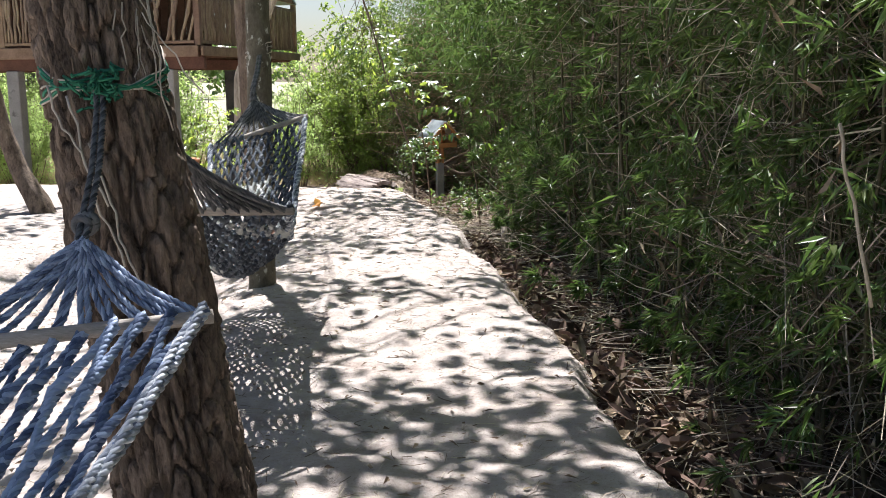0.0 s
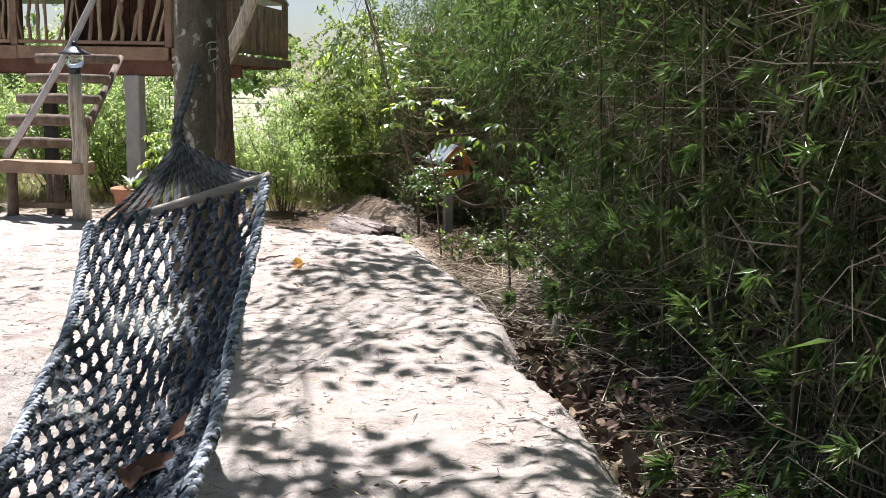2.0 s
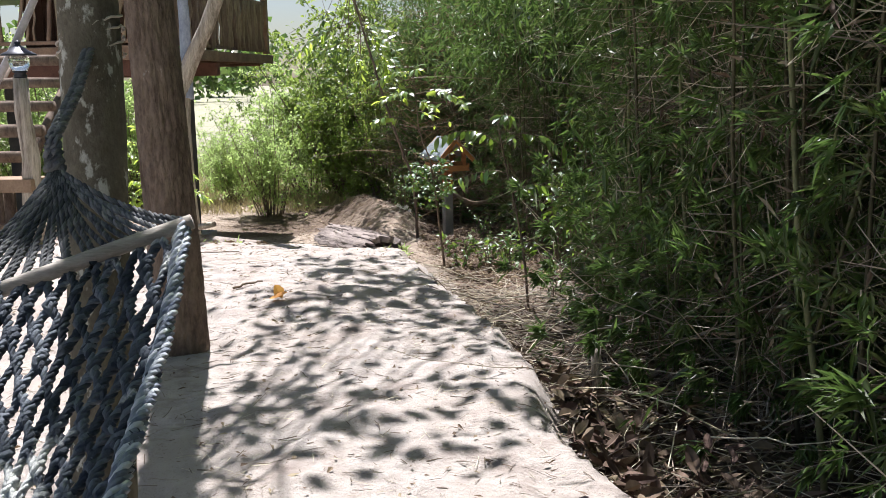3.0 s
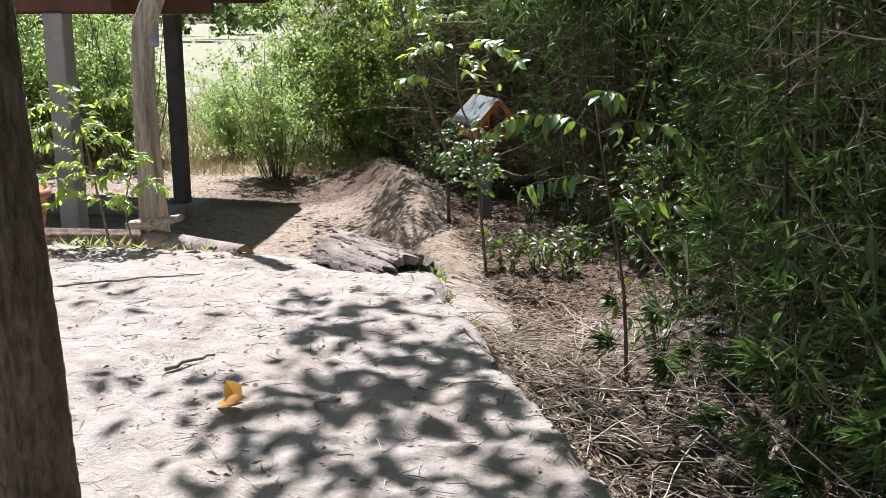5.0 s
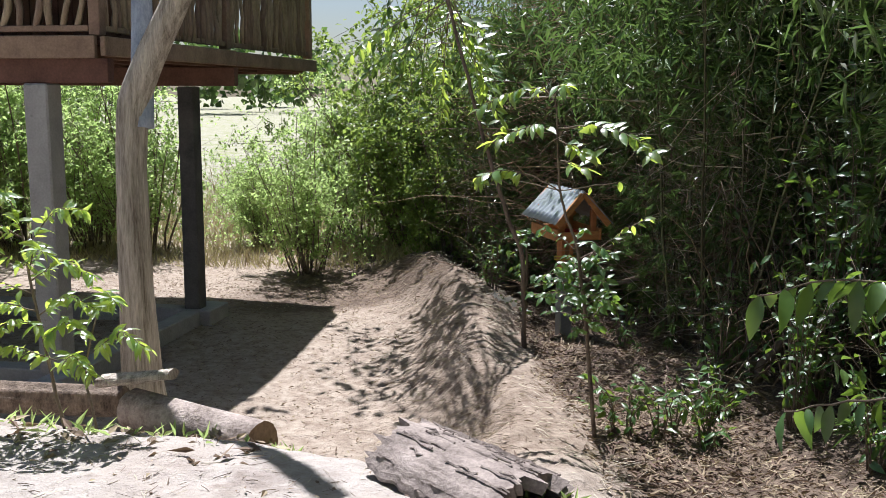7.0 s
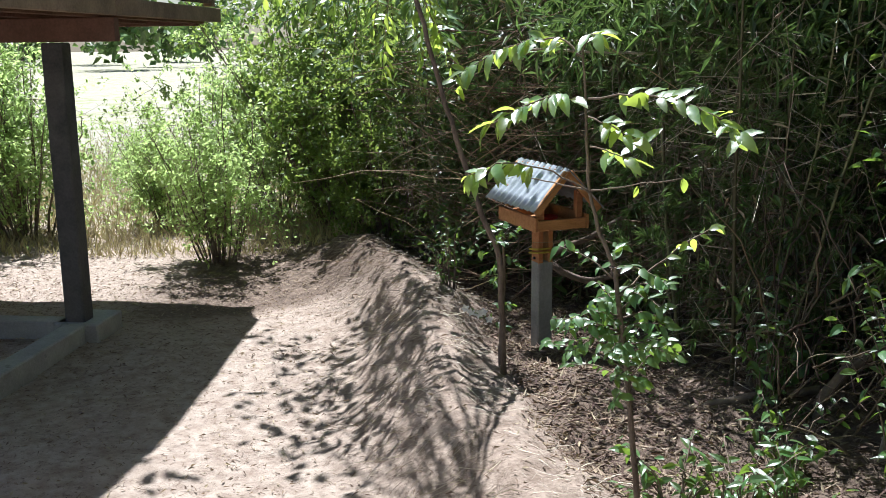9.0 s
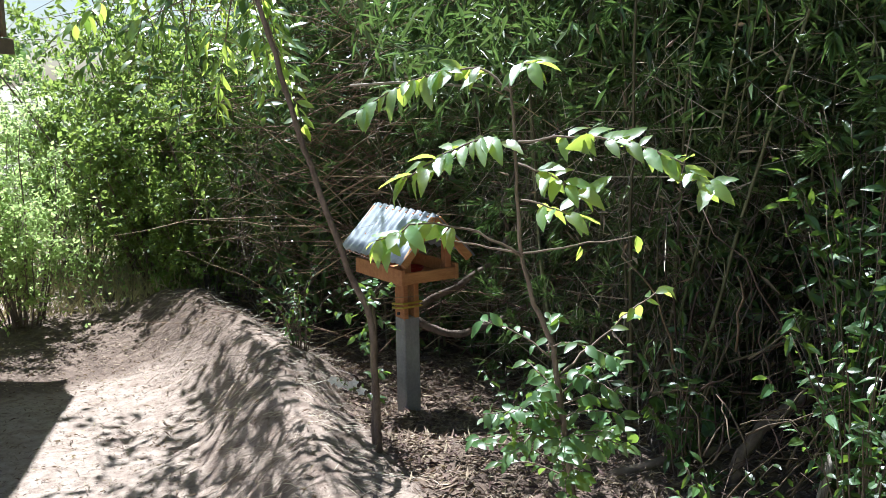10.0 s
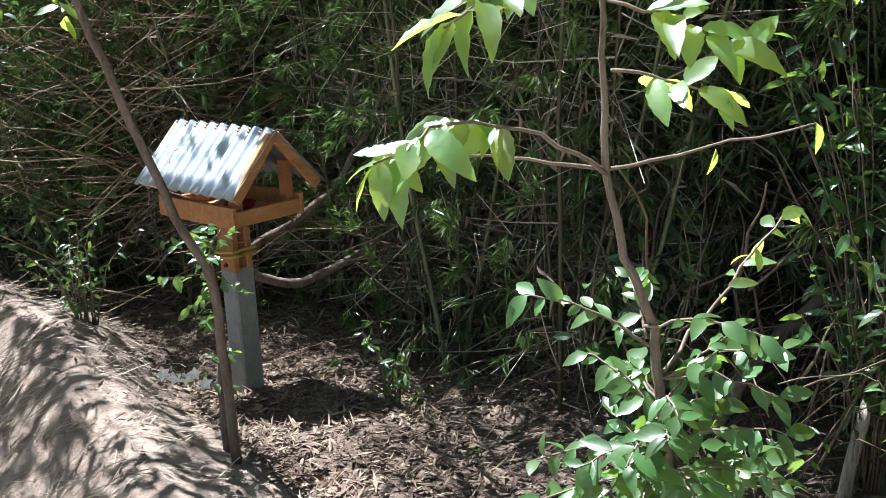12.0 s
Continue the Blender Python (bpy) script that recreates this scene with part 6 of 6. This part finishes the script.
for q in b:
    twig(st, [(0, 0, -0.03), q * np.array((0.5, 0.5, 0.6)), q], 0.003, 0.0018, 0.004, 4)
part("branching", st, BARK_THIN, round_plant, smooth=True)

# leafy climber before the feeder's post, with a few white blossoms
climber = thing("climber", "thin leafy climber with white blossoms before the feeder post", "plant")
st, lf = Heap(), Heap()
stem = [(-1.0, 17.6, gz(-1.0, 17.6) - 0.05), (-1.0, 17.6, -0.5), (-0.97, 17.6, -0.2), (-0.99, 17.6, 0.12), (-0.93, 17.6, 0.2)]
twig(st, stem, 0.02, 0.004, 0.008, 7)
part("stem", st, BARK_GREY, climber, smooth=True)
for i in range(16):
    z = rng.uniform(-0.5, 0.18)
    b = np.array((-0.99, 17.6, z))
    e = b + np.array((rng.normal(0, 0.12), rng.normal(-0.05, 0.06), rng.normal(0.03, 0.05)))
    big_leaf_row(lf, [b, (b + e) / 2, e], 7, 0.062, 0.2, 0.3, 0.5)
part("foliage", lf, LEAF_BROAD, climber)
WHITE = surface("white_petal", (0.62, 0.6, 0.55), (0.8, 0.79, 0.75), 0.7, 8, (1, 1, 1), 0.1, 40)
for q in ((-1.15, 17.52, -0.38), (-1.2, 17.5, -0.36), (-1.12, 17.5, -0.36), (-1.24, 17.52, -0.34), (-1.08, 17.5, -0.41)):
    n = 5
    an = np.arange(n) * 1.2566 + rng.uniform(0, 1)
    h = leaves(Heap(), np.tile(q, (n, 1)), np.stack([np.cos(an), np.full(n, -0.4), np.sin(an)], 1), np.tile((0, -1.0, 0.2), (n, 1)), np.full(n, 0.032), np.full(n, 0.014), SIMPLE)
    part("blossom", h, WHITE, climber, "small white blossom")

# ---- small things on the path ----
LEAF_YELLOW = surface("yellow_leaf", (0.5, 0.2, 0.05), (0.72, 0.36, 0.12), 0.7, 6, (1, 1, 1), 0.1, 40, translucent=0.25, glow=(0.8, 0.5, 0.1))
tagged(part("fallen_leaf", leaves(Heap(), np.array([(-1.34, 10.24, 0.015), (-1.27, 10.28, 0.012)]), np.array([(0.9, -0.3, 0.12), (-0.5, 0.1, 0.75)]), np.array([(0.1, -0.4, 1.0), (0.5, -1.0, 0.4)]), np.array([0.14, 0.09]), np.array([0.034, 0.036]), OVAL, droop=-0.25, fold=0.35), LEAF_YELLOW), "curled yellow-orange fallen leaf on the path", "leaf")
LEAF_RUST = surface("rust_leaf", (0.06, 0.03, 0.02), (0.18, 0.085, 0.055), 0.8, 6, (1, 1, 1), 0.2, 40)
hl = leaves(Heap(), np.array([net2(0.52, 0.52), net2(0.6, 0.7), net2(0.5, 0.6)]) + np.array((0, 0, 0.03)), np.array([(0.7, 0.9, 0.25), (0.5, 0.8, 0.3), (-0.3, 0.8, 0.2)]), np.array([(0, -0.3, 1.0), (0.3, -0.2, 1.0), (0, 0, 1.0)]), np.array([0.2, 0.18, 0.12]), np.array([0.035, 0.03, 0.03]), OVAL, droop=0.2, fold=0.5)
tagged(part("dead_leaf", hl, LEAF_RUST), "curled rust-brown dead leaves caught in the hammock", "leaf")
for pts, r, lab in (([(-2.75, 11.75, 0.012), (-2.45, 11.95, 0.014), (-2.2, 12.1, 0.012), (-2.02, 12.28, 0.0)], 0.006, "thin dark fallen stick on the path"), ([(-0.5, 11.2, 0.012), (-0.3, 10.8, 0.02), (-0.05, 10.4, 0.012)], 0.005, "thin dark fallen stick on the path"),
                    ([(-1.66, 10.6, 0.012), (-1.58, 10.66, 0.02), (-1.5, 10.75, 0.015)], 0.009, "short dark scrap of wood on the path")):
    h = Heap()
    twig(h, [(x, y, gz(x, y) + z) for x, y, z in pts], r, r * 0.6, 0.008, 5)
    tagged(part("fallen_stick", h, BARK_THIN, smooth=True), lab, "stick")
# brushwood at the ditch's edge
n = 130
c = np.stack([rand(0.3, 1.3, n), rand(8.2, 12.2, n)], 1)
c[:, 0] += edge_x(c[:, 1]) - 0.1
s0 = np.stack([c[:, 0], c[:, 1], height(c[:, 0], c[:, 1]) + rand(0.01, 0.2, n)], 1)
h = tubes(Heap(), bent(s0, np.stack([rng.normal(0, 1, n), rng.normal(0, 1, n), rand(-0.05, 0.45, n)], 1), rand(0.4, 1.1, n), 7, sag=rand(0, 0.3, n), wander=0.03), np.linspace(1, 0.4, 7)[None] * rand(0.002, 0.005, n)[:, None], 5)
tagged(part("brushwood", h, STEM_DRY, smooth=True), "thin dry brushwood strewn at the ditch's edge", "brushwood", kind="stuff")
branch = thing("dead_branch", "pale forked dead branch lying in the ditch", "branch")
vine([(0.65, 10.4, -0.32), (0.78, 10.7, -0.22), (0.98, 11.1, -0.1), (1.1, 11.3, 0.06), (1.3, 11.6, 0.12)], 0.014, 0.006, branch, "branch", BARK_PALE)
vine([(0.98, 11.1, -0.1), (1.15, 11.15, -0.02), (1.3, 11.1, 0.1)], 0.009, 0.004, branch, "branch", BARK_PALE)
# chips, bark and dead leaves before the logs
n = 150
x, y = rand(-4.2, -2.0, n), rand(12.75, 13.45, n)
tagged(part("bark_litter", flat_leaves(x, y, rand(0.04, 0.12, n), rand(0.007, 0.02, n), 0.15, 0.01), LEAF_DEAD), "large dead leaves and bark chips before the logs", "litter", kind="stuff")
slab = thing("bark_slab", "pale slab of split bark at the tree's foot", "bark")
h, v = log_heap((-3.12, 13.95, -0.12), (-2.7, 13.86, -0.04), 0.065, 0.05, 0.2, 40, 26.0, 0.5)
h.add(np.concatenate([v[0], [v[0].mean(0)], v[-1], [v[-1].mean(0)]]), [np.array([(j, (j + 1) % 40, 40) for j in range(40)] + [((j + 1) % 40 + 41, j + 41, 81) for j in range(40)])])
part("wood", h, BARK_PALE, slab, smooth=True)


def grass_tuft(x, y, r, n, size):
    ob = thing("weed_tuft", "small bright green weeds growing in the sand", "weeds", "weed tufts", at=(x, y, 0))
    px, py = rng.normal(0, r, n), rng.normal(0, r, n)
    b = np.stack([px, py, height(x + px, y + py)], 1)
    h = leaves(Heap(), b, np.stack([rng.normal(0, 0.6, n), rng.normal(0, 0.6, n), rand(0.4, 1.2, n)], 1), rng.normal(0, 0.5, (n, 3)) + np.array([0, 0, 1.0]), rand(size * 0.5, size, n), rand(0.006, 0.014, n), SIMPLE)
    part("foliage", h, LEAF_SHRUB, ob, kind="stuff")


for a in ((-1.95, 13.75, 0.12, 160, 0.07), (-1.75, 13.95, 0.12, 100, 0.06), (-0.72, 12.75, 0.07, 120, 0.1), (-0.6, 12.5, 0.06, 60, 0.08), (-2.45, 13.3, 0.1, 26, 0.1), (-2.85, 13.2, 0.12, 24, 0.12), (-3.3, 13.3, 0.12, 16, 0.1)):
    grass_tuft(*a)

# pale grass and low growth on the field behind
n = 26000
x, y = rand(-16, -1.2, n), 23.2 + np.abs(rng.normal(0, 6, n))
x = x - (y - 21) * 0.25
h = leaves(Heap(), on_ground(x, y, -0.01), np.stack([rng.normal(0, 0.45, n), rng.normal(0, 0.45, n), np.ones(n)], 1), rng.normal(0, 1, (n, 3)), rand(0.06, 0.22, n) * (1 + (y - 21) * 0.06), rand(0.004, 0.009, n), BLADE, droop=rand(0.1, 0.5, n))
tagged(part("dry_grass", h, GRASS_DRY), "pale dry grass on the low field", "grass", kind="stuff")
n = 16000
x, y = rand(-16, -1.5, n), 23.5 + np.abs(rng.normal(0, 6, n))
x = x - (y - 21) * 0.25
cl = 0.5 + 0.5 * fbm(x, y, 0.8, 3)
ok = cl > 0.68
x, y = x[ok], y[ok]
n = len(x)
b = on_ground(x, y, 0)
b[:, 2] += rand(0, 0.7, n) ** 1.7
h = leaves(Heap(), b, rng.normal(0, 1, (n, 3)), rng.normal(0, 0.5, (n, 3)) + np.array([0, 0, 1.0]), rand(0.05, 0.11, n), rand(0.012, 0.025, n), SIMPLE)
tagged(part("field_weeds", h, LEAF_SHRUB), "low bright green weeds on the field", "weeds", kind="stuff")
